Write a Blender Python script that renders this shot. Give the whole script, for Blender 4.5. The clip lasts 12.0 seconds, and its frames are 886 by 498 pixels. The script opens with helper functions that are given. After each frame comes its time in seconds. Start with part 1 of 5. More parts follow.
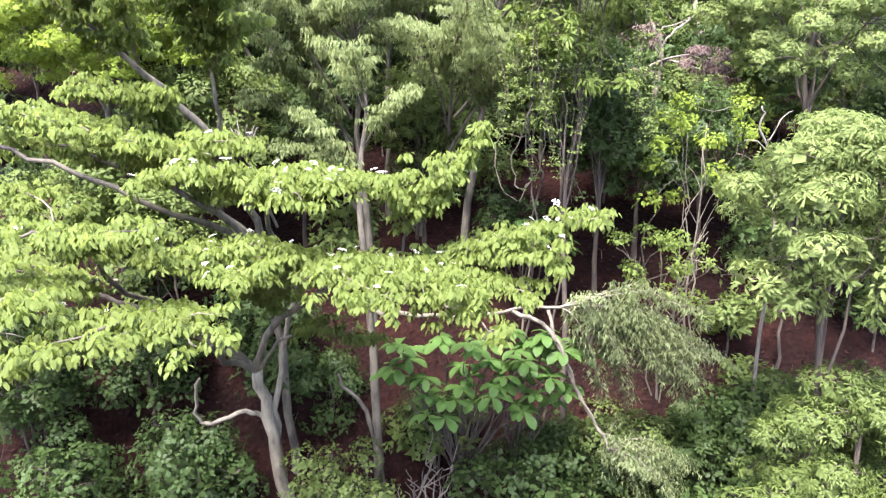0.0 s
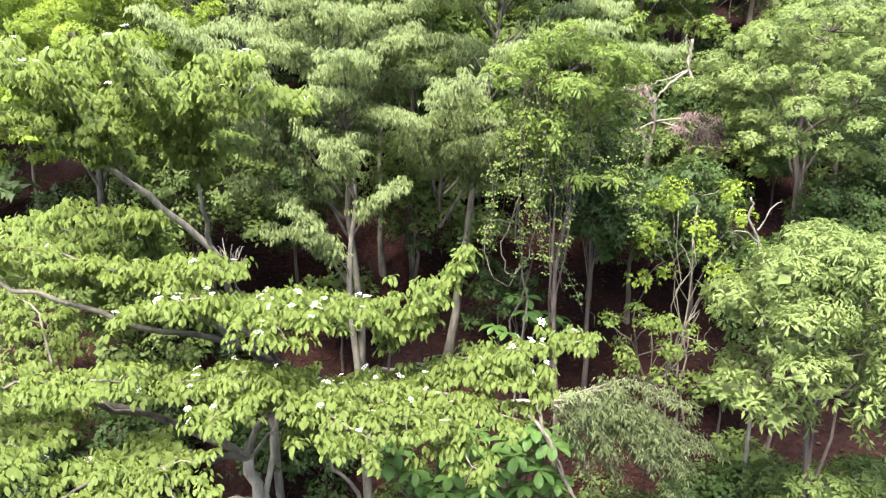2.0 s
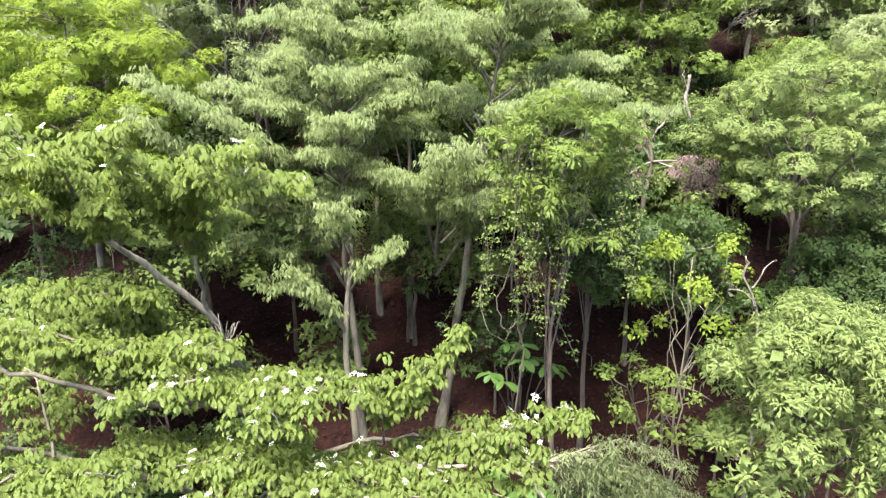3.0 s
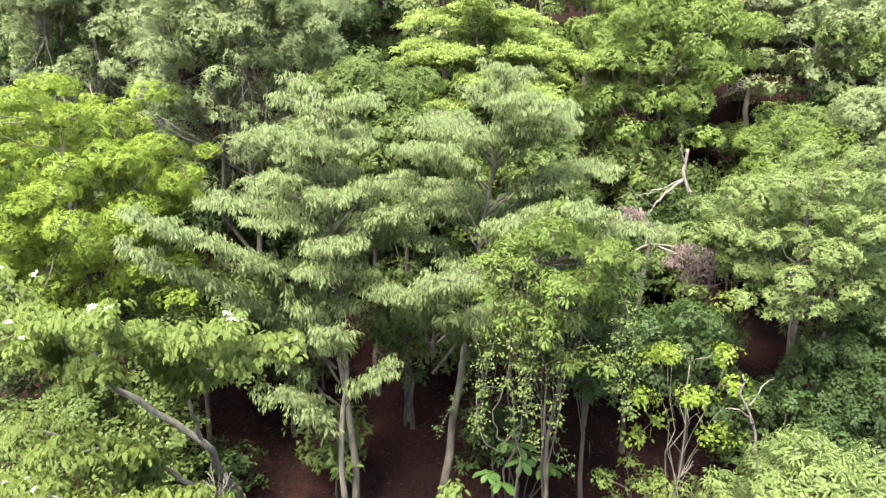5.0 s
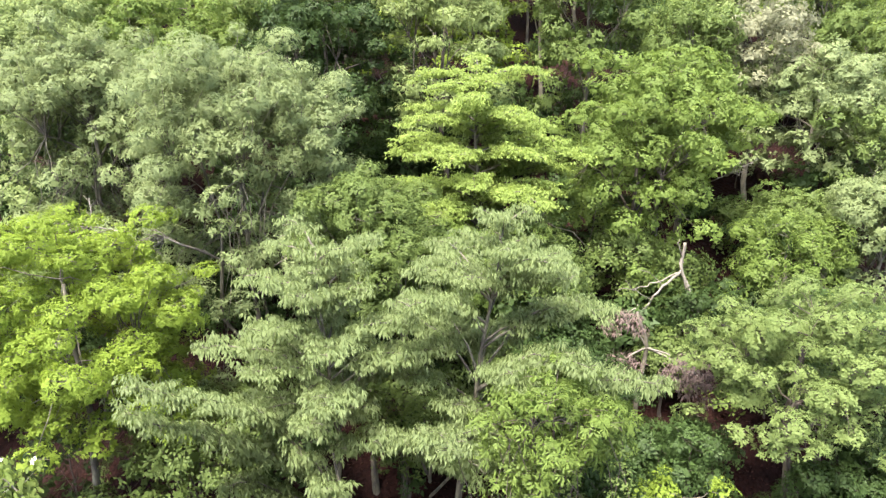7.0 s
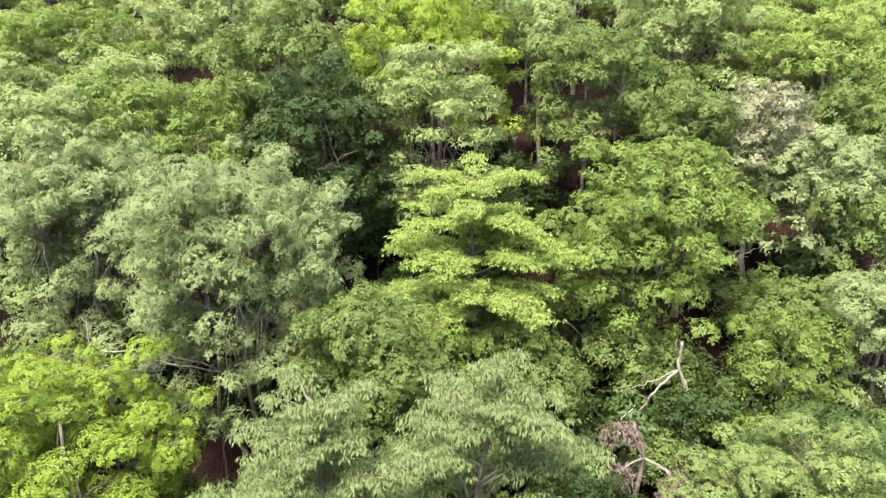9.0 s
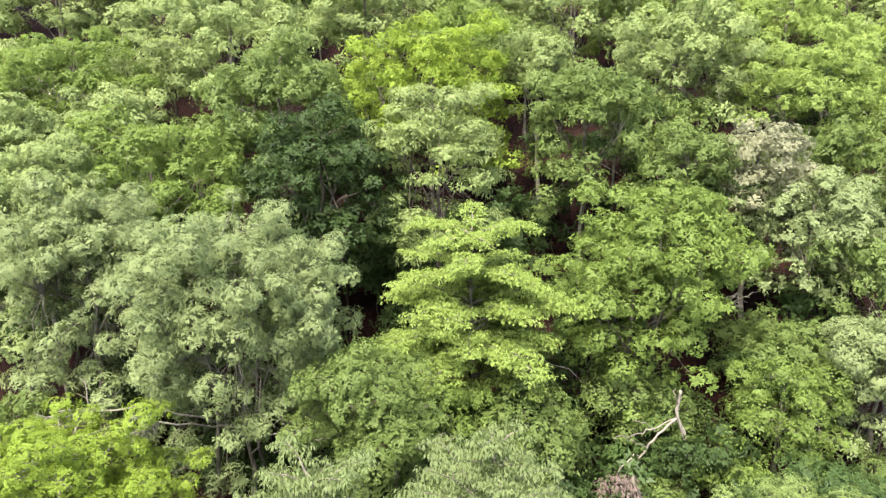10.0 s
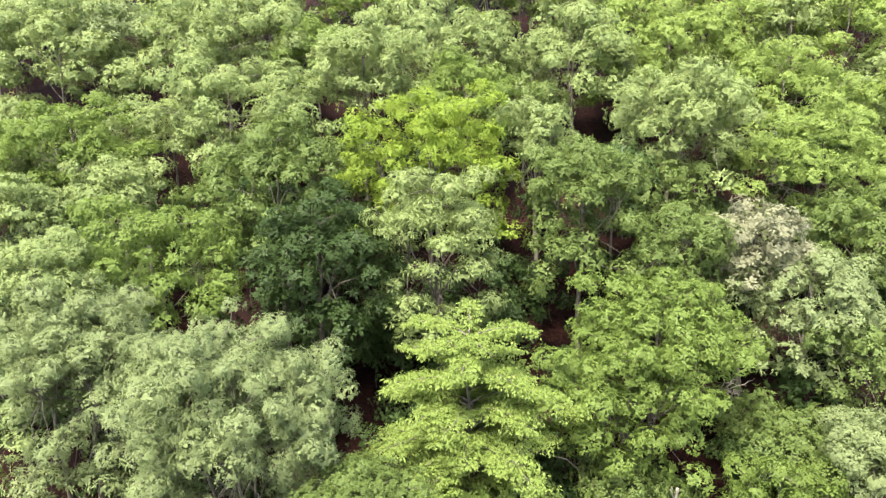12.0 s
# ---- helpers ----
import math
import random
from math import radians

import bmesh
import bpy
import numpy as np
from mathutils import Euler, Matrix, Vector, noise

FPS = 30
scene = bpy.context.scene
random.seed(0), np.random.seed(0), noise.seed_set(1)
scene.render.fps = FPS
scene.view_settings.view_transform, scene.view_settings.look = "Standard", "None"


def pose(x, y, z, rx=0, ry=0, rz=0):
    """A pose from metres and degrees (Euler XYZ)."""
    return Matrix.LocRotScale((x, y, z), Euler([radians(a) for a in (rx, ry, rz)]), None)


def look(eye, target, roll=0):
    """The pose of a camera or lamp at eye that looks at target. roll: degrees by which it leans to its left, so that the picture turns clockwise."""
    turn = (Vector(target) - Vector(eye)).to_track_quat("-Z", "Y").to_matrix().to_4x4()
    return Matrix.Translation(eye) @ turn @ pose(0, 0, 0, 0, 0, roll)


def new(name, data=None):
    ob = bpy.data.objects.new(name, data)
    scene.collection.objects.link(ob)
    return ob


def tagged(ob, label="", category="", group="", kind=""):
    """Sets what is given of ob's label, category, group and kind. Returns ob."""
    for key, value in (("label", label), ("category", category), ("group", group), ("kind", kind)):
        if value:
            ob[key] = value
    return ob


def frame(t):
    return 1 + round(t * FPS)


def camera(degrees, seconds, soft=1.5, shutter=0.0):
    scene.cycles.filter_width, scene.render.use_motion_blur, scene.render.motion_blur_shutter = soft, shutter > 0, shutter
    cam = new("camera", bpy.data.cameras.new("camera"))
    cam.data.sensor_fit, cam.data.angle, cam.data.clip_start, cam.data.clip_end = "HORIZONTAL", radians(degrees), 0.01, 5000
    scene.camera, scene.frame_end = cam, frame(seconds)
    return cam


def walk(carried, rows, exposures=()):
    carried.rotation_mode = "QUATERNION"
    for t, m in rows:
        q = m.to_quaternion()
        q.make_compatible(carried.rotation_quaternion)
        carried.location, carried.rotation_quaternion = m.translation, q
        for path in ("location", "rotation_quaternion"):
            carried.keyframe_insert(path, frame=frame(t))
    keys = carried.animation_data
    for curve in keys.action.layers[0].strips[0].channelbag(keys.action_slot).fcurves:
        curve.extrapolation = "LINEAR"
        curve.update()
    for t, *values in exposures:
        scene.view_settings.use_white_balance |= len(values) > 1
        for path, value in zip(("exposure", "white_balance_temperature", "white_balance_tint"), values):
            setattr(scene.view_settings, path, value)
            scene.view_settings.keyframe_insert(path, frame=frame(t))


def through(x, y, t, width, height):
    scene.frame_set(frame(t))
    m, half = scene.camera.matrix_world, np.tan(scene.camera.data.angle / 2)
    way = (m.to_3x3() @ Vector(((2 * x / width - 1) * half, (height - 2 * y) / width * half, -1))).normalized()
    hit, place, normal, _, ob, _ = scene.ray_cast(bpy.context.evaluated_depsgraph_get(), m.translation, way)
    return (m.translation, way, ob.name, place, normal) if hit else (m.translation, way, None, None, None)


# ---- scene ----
cam = camera(67.4, 12.0, soft=1.35)
METRES, EYE, TILT, LEAN, TURN = 12.0, 9.0, -15.0, 0.0, 0.0
ROWS = [
    (0.0, 0.0, 0.0, 0.0, -0.0, -0.0, 0.0),
    (0.5, 0.0036, 0.0008, 0.024, 0.01, -0.09, 0.06),
    (1.0, 0.0078, 0.0021, 0.0506, 0.05, -0.13, 0.11),
    (1.5, 0.0116, 0.0018, 0.0815, 0.08, -0.15, 0.23),
    (2.0, 0.0164, -0.0003, 0.1162, 0.18, -0.2, 0.25),
    (2.5, 0.0203, -0.0025, 0.1534, 0.25, -0.27, 0.32),
    (3.0, 0.0237, -0.0032, 0.1901, 0.29, -0.28, 0.36),
    (5.0, 0.0332, -0.0003, 0.3314, 0.47, 0.06, 0.48),
    (5.5, 0.0335, -0.0013, 0.3767, 0.46, 0.11, 0.47),
    (6.0, 0.0341, -0.0027, 0.4237, 0.45, 0.11, 0.49),
    (6.5, 0.036, -0.0039, 0.4705, 0.46, 0.11, 0.47),
    (7.0, 0.0389, -0.0044, 0.5165, 0.48, 0.11, 0.46),
    (9.0, 0.0508, -0.0068, 0.7086, 0.65, 0.43, 0.64),
    (9.5, 0.0528, -0.0079, 0.7555, 0.65, 0.54, 0.65),
    (10.0, 0.0546, -0.0098, 0.8023, 0.65, 0.6, 0.69),
    (10.5, 0.0575, -0.0117, 0.85, 0.7, 0.65, 0.73),
    (11.0, 0.0598, -0.0136, 0.8991, 0.69, 0.69, 0.78),
    (11.5, 0.062, -0.0163, 0.9484, 0.71, 0.71, 0.81),
    (12.0, 0.0643, -0.0183, 0.9968, 0.72, 0.73, 0.82),
]
walk(cam, [(t, pose(0, 0, EYE, TILT, LEAN, TURN) @ pose(METRES * x, METRES * y, METRES * z, 90 + pitch, roll, yaw)) for t, x, y, z, yaw, pitch, roll in ROWS],
     [(0.0, 3.03, 5900, 31), (2.5, 2.8, 6200, 21), (6.0, 2.7, 6200, 21), (9.0, 2.54, 6400, 18), (12.0, 2.51, 6400, 18)])

# ---- world, sun ----
world = bpy.data.worlds.new("sky")
scene.world = world
world.use_nodes = True
wn = world.node_tree.nodes
sky = wn.new("ShaderNodeTexSky")
sky.sky_type = "NISHITA"
sky.sun_disc = False
SUN_UP, SUN_TURN = 62.0, 206.0          # degrees above the horizon; clockwise from +y
sky.sun_elevation, sky.sun_rotation = radians(SUN_UP), radians(SUN_TURN)
sky.air_density, sky.dust_density, sky.ozone_density = 1.0, 3.0, 1.0
wn["Background"].inputs[1].default_value = 0.15
world.node_tree.links.new(sky.outputs[0], wn["Background"].inputs[0])
sun_data = bpy.data.lights.new("sun", "SUN")
sun_data.energy, sun_data.angle, sun_data.color = 4.0, radians(18), (1.0, 0.96, 0.88)
sun = new("sun", sun_data)
sun_from = Vector((math.sin(radians(SUN_TURN)) * math.cos(radians(SUN_UP)),
                   math.cos(radians(SUN_TURN)) * math.cos(radians(SUN_UP)), math.sin(radians(SUN_UP))))
sun.matrix_world = look(sun_from * 90, (0, 0, 0))


# ---- materials ----
def node_material(name):
    mat = bpy.data.materials.new(name)
    mat.use_nodes = True
    return mat, mat.node_tree.nodes, mat.node_tree.links, mat.node_tree.nodes["Principled BSDF"]


def ramp(nodes, stops):
    r = nodes.new("ShaderNodeValToRGB")
    while len(r.color_ramp.elements) < len(stops):
        r.color_ramp.elements.new(0.5)
    for e, (p, c) in zip(r.color_ramp.elements, stops):
        e.position, e.color = p, (*c, 1)
    return r


def leaf_material(name, dark, mid, light, through=0.35, rough=0.45, gloss=0.4, patch=0.76):
    """Leaf blade: each leaf its own tone, broad patches of older and younger leaves, light passing through."""
    mat, n, l, bsdf = node_material(name)
    geo = n.new("ShaderNodeNewGeometry")
    tc = n.new("ShaderNodeTexCoord")
    big = n.new("ShaderNodeTexNoise")
    big.inputs["Scale"].default_value, big.inputs["Detail"].default_value = 1.1, 2
    l.new(tc.outputs["Object"], big.inputs["Vector"])
    mix = n.new("ShaderNodeMix")
    mix.inputs[0].default_value = patch
    l.new(geo.outputs["Random Per Island"], mix.inputs[2])
    l.new(big.outputs[0], mix.inputs[3])
    r = ramp(n, ((0.0, dark), (0.5, mid), (1.0, light)))
    l.new(mix.outputs[0], r.inputs[0])
    fine = n.new("ShaderNodeTexNoise")
    fine.inputs["Scale"].default_value, fine.inputs["Detail"].default_value = 70, 2
    l.new(tc.outputs["Object"], fine.inputs["Vector"])
    tone = n.new("ShaderNodeMix")
    tone.data_type, tone.blend_type = "RGBA", "OVERLAY"
    tone.inputs[0].default_value = 0.25
    l.new(r.outputs[0], tone.inputs[6])
    l.new(fine.outputs[0], tone.inputs[7])
    l.new(tone.outputs[2], bsdf.inputs["Base Color"])
    bsdf.inputs["Roughness"].default_value = rough
    bsdf.inputs["Specular IOR Level"].default_value = gloss
    tr = n.new("ShaderNodeBsdfTranslucent")
    hue = n.new("ShaderNodeHueSaturation")
    hue.inputs["Hue"].default_value, hue.inputs["Saturation"].default_value, hue.inputs["Value"].default_value = 0.495, 1.02, 1.3
    l.new(tone.outputs[2], hue.inputs["Color"])
    l.new(hue.outputs[0], tr.inputs["Color"])
    ms = n.new("ShaderNodeMixShader")
    ms.inputs[0].default_value = through
    l.new(bsdf.outputs[0], ms.inputs[1])
    l.new(tr.outputs[0], ms.inputs[2])
    l.new(ms.outputs[0], n["Material Output"].inputs[0])
    return mat


def bark_material(name, dark, light, scale=9.0):
    mat, n, l, bsdf = node_material(name)
    tc = n.new("ShaderNodeTexCoord")
    mp = n.new("ShaderNodeMapping")
    mp.inputs["Scale"].default_value = (1, 1, 0.25)
    l.new(tc.outputs["Object"], mp.inputs[0])
    a = n.new("ShaderNodeTexNoise")
    a.inputs["Scale"].default_value, a.inputs["Detail"].default_value, a.inputs["Roughness"].default_value = scale, 6, 0.7
    b = n.new("ShaderNodeTexNoise")
    b.inputs["Scale"].default_value, b.inputs["Detail"].default_value = 2.0, 3
    l.new(mp.outputs[0], a.inputs["Vector"])
    l.new(tc.outputs["Object"], b.inputs["Vector"])
    add = n.new("ShaderNodeMix")
    add.inputs[0].default_value = 0.45
    l.new(a.outputs[0], add.inputs[2])
    l.new(b.outputs[0], add.inputs[3])
    r = ramp(n, ((0.40, dark), (0.58, light)))
    l.new(add.outputs[0], r.inputs[0])
    l.new(r.outputs[0], bsdf.inputs["Base Color"])
    bsdf.inputs["Roughness"].default_value = 0.85
    bump = n.new("ShaderNodeBump")
    bump.inputs["Strength"].default_value, bump.inputs["Distance"].default_value = 0.6, 0.02
    l.new(a.outputs[0], bump.inputs["Height"])
    l.new(bump.outputs[0], bsdf.inputs["Normal"])
    return mat


def soil_material():
    mat, n, l, bsdf = node_material("red_soil")
    tc = n.new("ShaderNodeTexCoord")
    a = n.new("ShaderNodeTexNoise")
    a.inputs["Scale"].default_value, a.inputs["Detail"].default_value, a.inputs["Roughness"].default_value = 0.9, 8, 0.65
    b = n.new("ShaderNodeTexVoronoi")
    b.inputs["Scale"].default_value = 9
    c = n.new("ShaderNodeTexNoise")
    c.inputs["Scale"].default_value, c.inputs["Detail"].default_value = 14, 6
    for t in (a, b, c):
        l.new(tc.outputs["Object"], t.inputs["Vector"])
    # Near-black soil tones; shade under the trees is put into the colour.
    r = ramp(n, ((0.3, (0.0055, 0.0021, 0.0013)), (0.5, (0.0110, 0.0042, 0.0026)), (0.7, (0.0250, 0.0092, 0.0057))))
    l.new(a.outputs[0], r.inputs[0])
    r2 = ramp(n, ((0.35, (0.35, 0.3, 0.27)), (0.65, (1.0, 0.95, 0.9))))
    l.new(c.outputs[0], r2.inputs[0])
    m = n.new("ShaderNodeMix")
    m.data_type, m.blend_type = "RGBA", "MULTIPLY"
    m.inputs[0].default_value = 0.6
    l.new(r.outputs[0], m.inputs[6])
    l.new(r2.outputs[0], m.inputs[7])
    l.new(m.outputs[2], bsdf.inputs["Base Color"])
    bsdf.inputs["Roughness"].default_value, bsdf.inputs["Specular IOR Level"].default_value = 0.95, 0.1
    add = n.new("ShaderNodeMath")
    l.new(b.outputs[0], add.inputs[0])
    l.new(c.outputs[0], add.inputs[1])
    bump = n.new("ShaderNodeBump")
    bump.inputs["Strength"].default_value, bump.inputs["Distance"].default_value = 0.8, 0.06
    l.new(add.outputs[0], bump.inputs["Height"])
    l.new(bump.outputs[0], bsdf.inputs["Normal"])
    return mat


LEAF = {
    "dogwood": leaf_material("dogwood_leaf", (0.088, 0.122, 0.026), (0.110, 0.152, 0.034), (0.130, 0.179, 0.044), 0.58, 0.55, 0.15),
    "spring": leaf_material("spring_green_leaf", (0.116, 0.160, 0.033), (0.145, 0.200, 0.044), (0.171, 0.236, 0.057), 0.50, 0.60, 0.12),
    "silver": leaf_material("silvery_leaf", (0.099, 0.130, 0.044), (0.124, 0.163, 0.058), (0.146, 0.192, 0.075), 0.55, 0.55, 0.20),
    "grey": leaf_material("grey_green_leaf", (0.110, 0.139, 0.049), (0.137, 0.174, 0.065), (0.162, 0.205, 0.085), 0.44, 0.65, 0.13),
    "lime": leaf_material("lime_leaf", (0.109, 0.155, 0.018), (0.136, 0.194, 0.024), (0.160, 0.229, 0.031), 0.48, 0.65, 0.10),
    "fresh": leaf_material("fresh_green_leaf", (0.077, 0.112, 0.021), (0.096, 0.140, 0.027), (0.113, 0.165, 0.035), 0.46, 0.60, 0.12),
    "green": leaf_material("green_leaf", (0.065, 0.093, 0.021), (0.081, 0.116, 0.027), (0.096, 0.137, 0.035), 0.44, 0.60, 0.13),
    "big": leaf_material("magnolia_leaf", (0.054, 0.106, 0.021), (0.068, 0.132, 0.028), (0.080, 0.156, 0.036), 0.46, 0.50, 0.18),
    # shade and deep: greens darkened so that understorey shade is in the colour
    "shade": leaf_material("shade_darkened_leaf", (0.034, 0.059, 0.014), (0.043, 0.074, 0.018), (0.051, 0.087, 0.023), 0.46, 0.55, 0.18),
    "deep": leaf_material("deep_green_shaded_leaf", (0.022, 0.038, 0.008), (0.027, 0.047, 0.011), (0.032, 0.055, 0.014), 0.40, 0.60, 0.13),
    # pale also lightens the far crowns, distance haze put into leaf colour
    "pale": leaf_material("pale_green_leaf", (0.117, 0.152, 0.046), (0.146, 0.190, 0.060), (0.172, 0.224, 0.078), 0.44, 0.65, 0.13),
    "locust": leaf_material("yellow_green_leaf", (0.097, 0.131, 0.034), (0.121, 0.164, 0.045), (0.143, 0.194, 0.058), 0.44, 0.65, 0.13),
    "straw": leaf_material("straw_leaf", (0.132, 0.138, 0.072), (0.165, 0.172, 0.092), (0.195, 0.200, 0.115), 0.42, 0.70, 0.13),
    "wilted": leaf_material("wilted_leaf", (0.114, 0.144, 0.055), (0.142, 0.180, 0.072), (0.168, 0.212, 0.094), 0.46, 0.70, 0.13),
    "dead": leaf_material("dead_leaf", (0.072, 0.052, 0.041), (0.095, 0.070, 0.056), (0.128, 0.096, 0.079), 0.23, 0.80, 0.09),
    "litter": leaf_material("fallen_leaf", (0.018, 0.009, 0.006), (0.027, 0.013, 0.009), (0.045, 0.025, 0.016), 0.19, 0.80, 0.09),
    "flower": leaf_material("white_blossom", (0.701, 0.721, 0.585), (0.750, 0.770, 0.640), (0.788, 0.803, 0.695), 0.33, 0.60, 0.24),
}
BARK = {
    "grey": bark_material("grey_bark", (0.020, 0.017, 0.010), (0.105, 0.095, 0.058)),
    "pale": bark_material("pale_bark", (0.040, 0.035, 0.021), (0.165, 0.150, 0.096)),
    "brown": bark_material("brown_bark", (0.016, 0.012, 0.008), (0.065, 0.051, 0.031)),
    "dry": bark_material("bleached_wood", (0.055, 0.048, 0.033), (0.155, 0.140, 0.100), 14),
}
SOIL = soil_material()

# ---- mesh helpers ----
UP = np.array((0.0, 0.0, 1.0))


def unit(v):
    return v / np.maximum(np.linalg.norm(v, axis=-1, keepdims=True), 1e-9)


class Buffer:
    """Collects vertices and faces of one mesh."""

    def __init__(self):
        self.v, self.f, self.n, self.soft = [], [], 0, []

    def add(self, verts, faces):
        self.v.append(verts)
        self.f += [(fc + self.n) for fc in faces]
        self.n += len(verts)

    def tube(self, pts, radii, sides=6):
        pts = np.asarray(pts, float)
        radii = np.asarray(radii, float)
        t = unit(np.gradient(pts, axis=0))
        ref = np.where(np.abs(t[:, 2:3]) > 0.9, np.array((1.0, 0, 0)), UP)
        ref[:] = ref[0] if abs(t[:, 2]).mean() < 0.9 else np.array((1.0, 0, 0))
        a = unit(np.cross(t, ref))
        b = np.cross(t, a)
        ang = np.arange(sides) * 2 * math.pi / sides
        ring = pts[:, None] + radii[:, None, None] * (np.cos(ang)[None, :, None] * a[:, None] + np.sin(ang)[None, :, None] * b[:, None])
        k = len(pts)
        i, j = np.meshgrid(np.arange(k - 1), np.arange(sides), indexing="ij")
        j2 = (j + 1) % sides
        q = np.stack((i * sides + j, i * sides + j2, (i + 1) * sides + j2, (i + 1) * sides + j), -1).reshape(-1, 4)
        cap = np.array([[(k - 1) * sides + s for s in (0, c, c + 1)] for c in range(1, sides - 1)])
        self.add(ring.reshape(-1, 3), [q, cap])

    def mesh(self, name, mat, smooth=True):
        me = bpy.data.meshes.new(name)
        if not self.v:
            return me
        v = np.concatenate(self.v)
        sizes = np.concatenate([np.full(len(f), f.shape[1]) for f in self.f])
        idx = np.concatenate([f.ravel() for f in self.f]).astype(np.int32)
        me.vertices.add(len(v))
        me.vertices.foreach_set("co", v.astype(np.float32).ravel())
        me.loops.add(len(idx))
        me.loops.foreach_set("vertex_index", idx)
        me.polygons.add(len(sizes))
        me.polygons.foreach_set("loop_start", np.concatenate(([0], np.cumsum(sizes)[:-1])).astype(np.int32))
        me.polygons.foreach_set("use_smooth", np.full(len(sizes), smooth))
        me.update(calc_edges=True)
        me.validate()
        me.materials.append(mat)
        if self.soft:                       # leaves shade softly with their clump
            me.normals_split_custom_set_from_vertices(np.concatenate(self.soft).astype(np.float32))
        return me


def part(name, buf, mat, parent, label="", smooth=True):
    """One mesh object under a thing or a part."""
    ob = new(name, buf.mesh(name, mat, smooth))
    ob.parent = parent
    return tagged(ob, label)


def thing(name, at, label, category, group="", kind=""):
    ob = new(name)
    ob.location = at
    return tagged(ob, label, category, group, kind)


def blades(buf, base, axis, face, length, width, rng, kind="fold", droop=0.25, soft=None):
    """Leaves: base points, directions to the tip, facing directions, length and width of each."""
    a = unit(axis)
    s = unit(np.cross(a, face))
    nrm = np.cross(s, a)
    L, W = length[:, None], width[:, None]
    m = len(base)
    if soft is not None:
        buf.soft.append(np.repeat(unit(nrm * 0.45 + soft), {"flat": 4, "tri": 3, "fold": 6}[kind], 0))
    o = np.arange(m)[:, None]
    if kind == "flat":                      # a creased rhombus
        v = np.stack((base, base + a * L * 0.45 - s * W / 2 + nrm * W * 0.14, base + a * L - nrm * L * droop * 0.6,
                      base + a * L * 0.45 + s * W / 2 + nrm * W * 0.14), 1)
        buf.add(v.reshape(-1, 3), [o * 4 + np.array((0, 2, 1)), o * 4 + np.array((0, 3, 2))])
    elif kind == "tri":                     # a small simple blade
        v = np.stack((base - s * W / 2, base + s * W / 2, base + a * L - nrm * L * droop * 0.5), 1)
        buf.add(v.reshape(-1, 3), [o * 3 + np.array((0, 1, 2))])
    elif kind == "fold":                    # an oval blade creased along the midrib, its tip bent down
        tip = base + a * L - nrm * L * droop
        low = nrm * L * droop * 0.3
        lift = nrm * W * 0.16
        v = np.stack((base, base + a * L * 0.26 - s * W * 0.43 + lift, base + a * L * 0.66 - s * W * 0.45 + lift - low, tip,
                      base + a * L * 0.66 + s * W * 0.45 + lift - low, base + a * L * 0.26 + s * W * 0.43 + lift), 1)
        buf.add(v.reshape(-1, 3), [o * 6 + np.array((0, 3, 2, 1)), o * 6 + np.array((0, 5, 4, 3))])


# kinds of foliage: leaf length, width, shape, droop of the axis, leaves to a spray, spray spread, clump flatness
SPECIES = {
    "dogwood": dict(L=0.084, W=0.045, kind="fold", hang=1.6, n=15, spread=0.09, flat=0.30),
    "layered": dict(L=0.078, W=0.040, kind="flat", hang=1.0, n=13, spread=0.10, flat=0.30),
    "silver": dict(L=0.096, W=0.028, kind="flat", hang=1.8, n=17, spread=0.09, flat=0.38),
    "broad": dict(L=0.075, W=0.046, kind="flat", hang=0.5, n=15, spread=0.1, flat=0.75),
    "far": dict(L=0.080, W=0.052, kind="tri", hang=0.5, n=18, spread=0.11, flat=0.72),
    "lance": dict(L=0.098, W=0.027, kind="flat", hang=1.6, n=22, spread=0.10, flat=0.55),
    "fine": dict(L=0.060, W=0.040, kind="tri", hang=0.35, n=22, spread=0.10, flat=0.62),
    "plume": dict(L=0.080, W=0.032, kind="tri", hang=1.1, n=22, spread=0.11, flat=0.8),
    "small": dict(L=0.055, W=0.042, kind="tri", hang=0.4, n=18, spread=0.1, flat=0.75),
    "weep": dict(L=0.085, W=0.024, kind="tri", hang=1.3, n=22, spread=0.12, flat=0.6),
}


def sprays(buf, pts, out, sp, rng, size=1.0, n=None):
    """Leaves round each twig end in pts; out: the way the twig end points."""
    n = n or sp["n"]
    m = len(pts) * n
    if not m:
        return
    p = np.repeat(pts, n, 0)
    o = np.repeat(out, n, 0)
    az = rng.uniform(0, 2 * math.pi, m)
    ring = np.stack((np.cos(az), np.sin(az), np.zeros(m)), 1)
    axis = unit(ring + 0.55 * o + rng.normal(0, 0.25, (m, 3)) - UP * (sp["hang"] * rng.uniform(0.5, 1.25, (m, 1))))
    w = np.minimum(1, np.linalg.norm(o, axis=1, keepdims=True))
    face = unit(UP * (0.8 - 0.5 * w) + ring * (0.6 - 0.35 * w) + o * 0.9 + rng.normal(0, 0.3, (m, 3)))
    base = p + ring * sp["spread"] * size * rng.uniform(0.1, 1.0, (m, 1)) + rng.normal(0, 0.018, (m, 3)) * size
    L = sp["L"] * size * rng.uniform(0.65, 1.2, m)
    blades(buf, base, axis, face, L, sp["W"] / sp["L"] * L * rng.uniform(0.85, 1.15, m), rng, sp["kind"], rng.uniform(0.05, 0.35, (m, 1)),
           unit(o + UP * 0.45 + rng.normal(0, 0.12, (m, 3))) * 0.75)


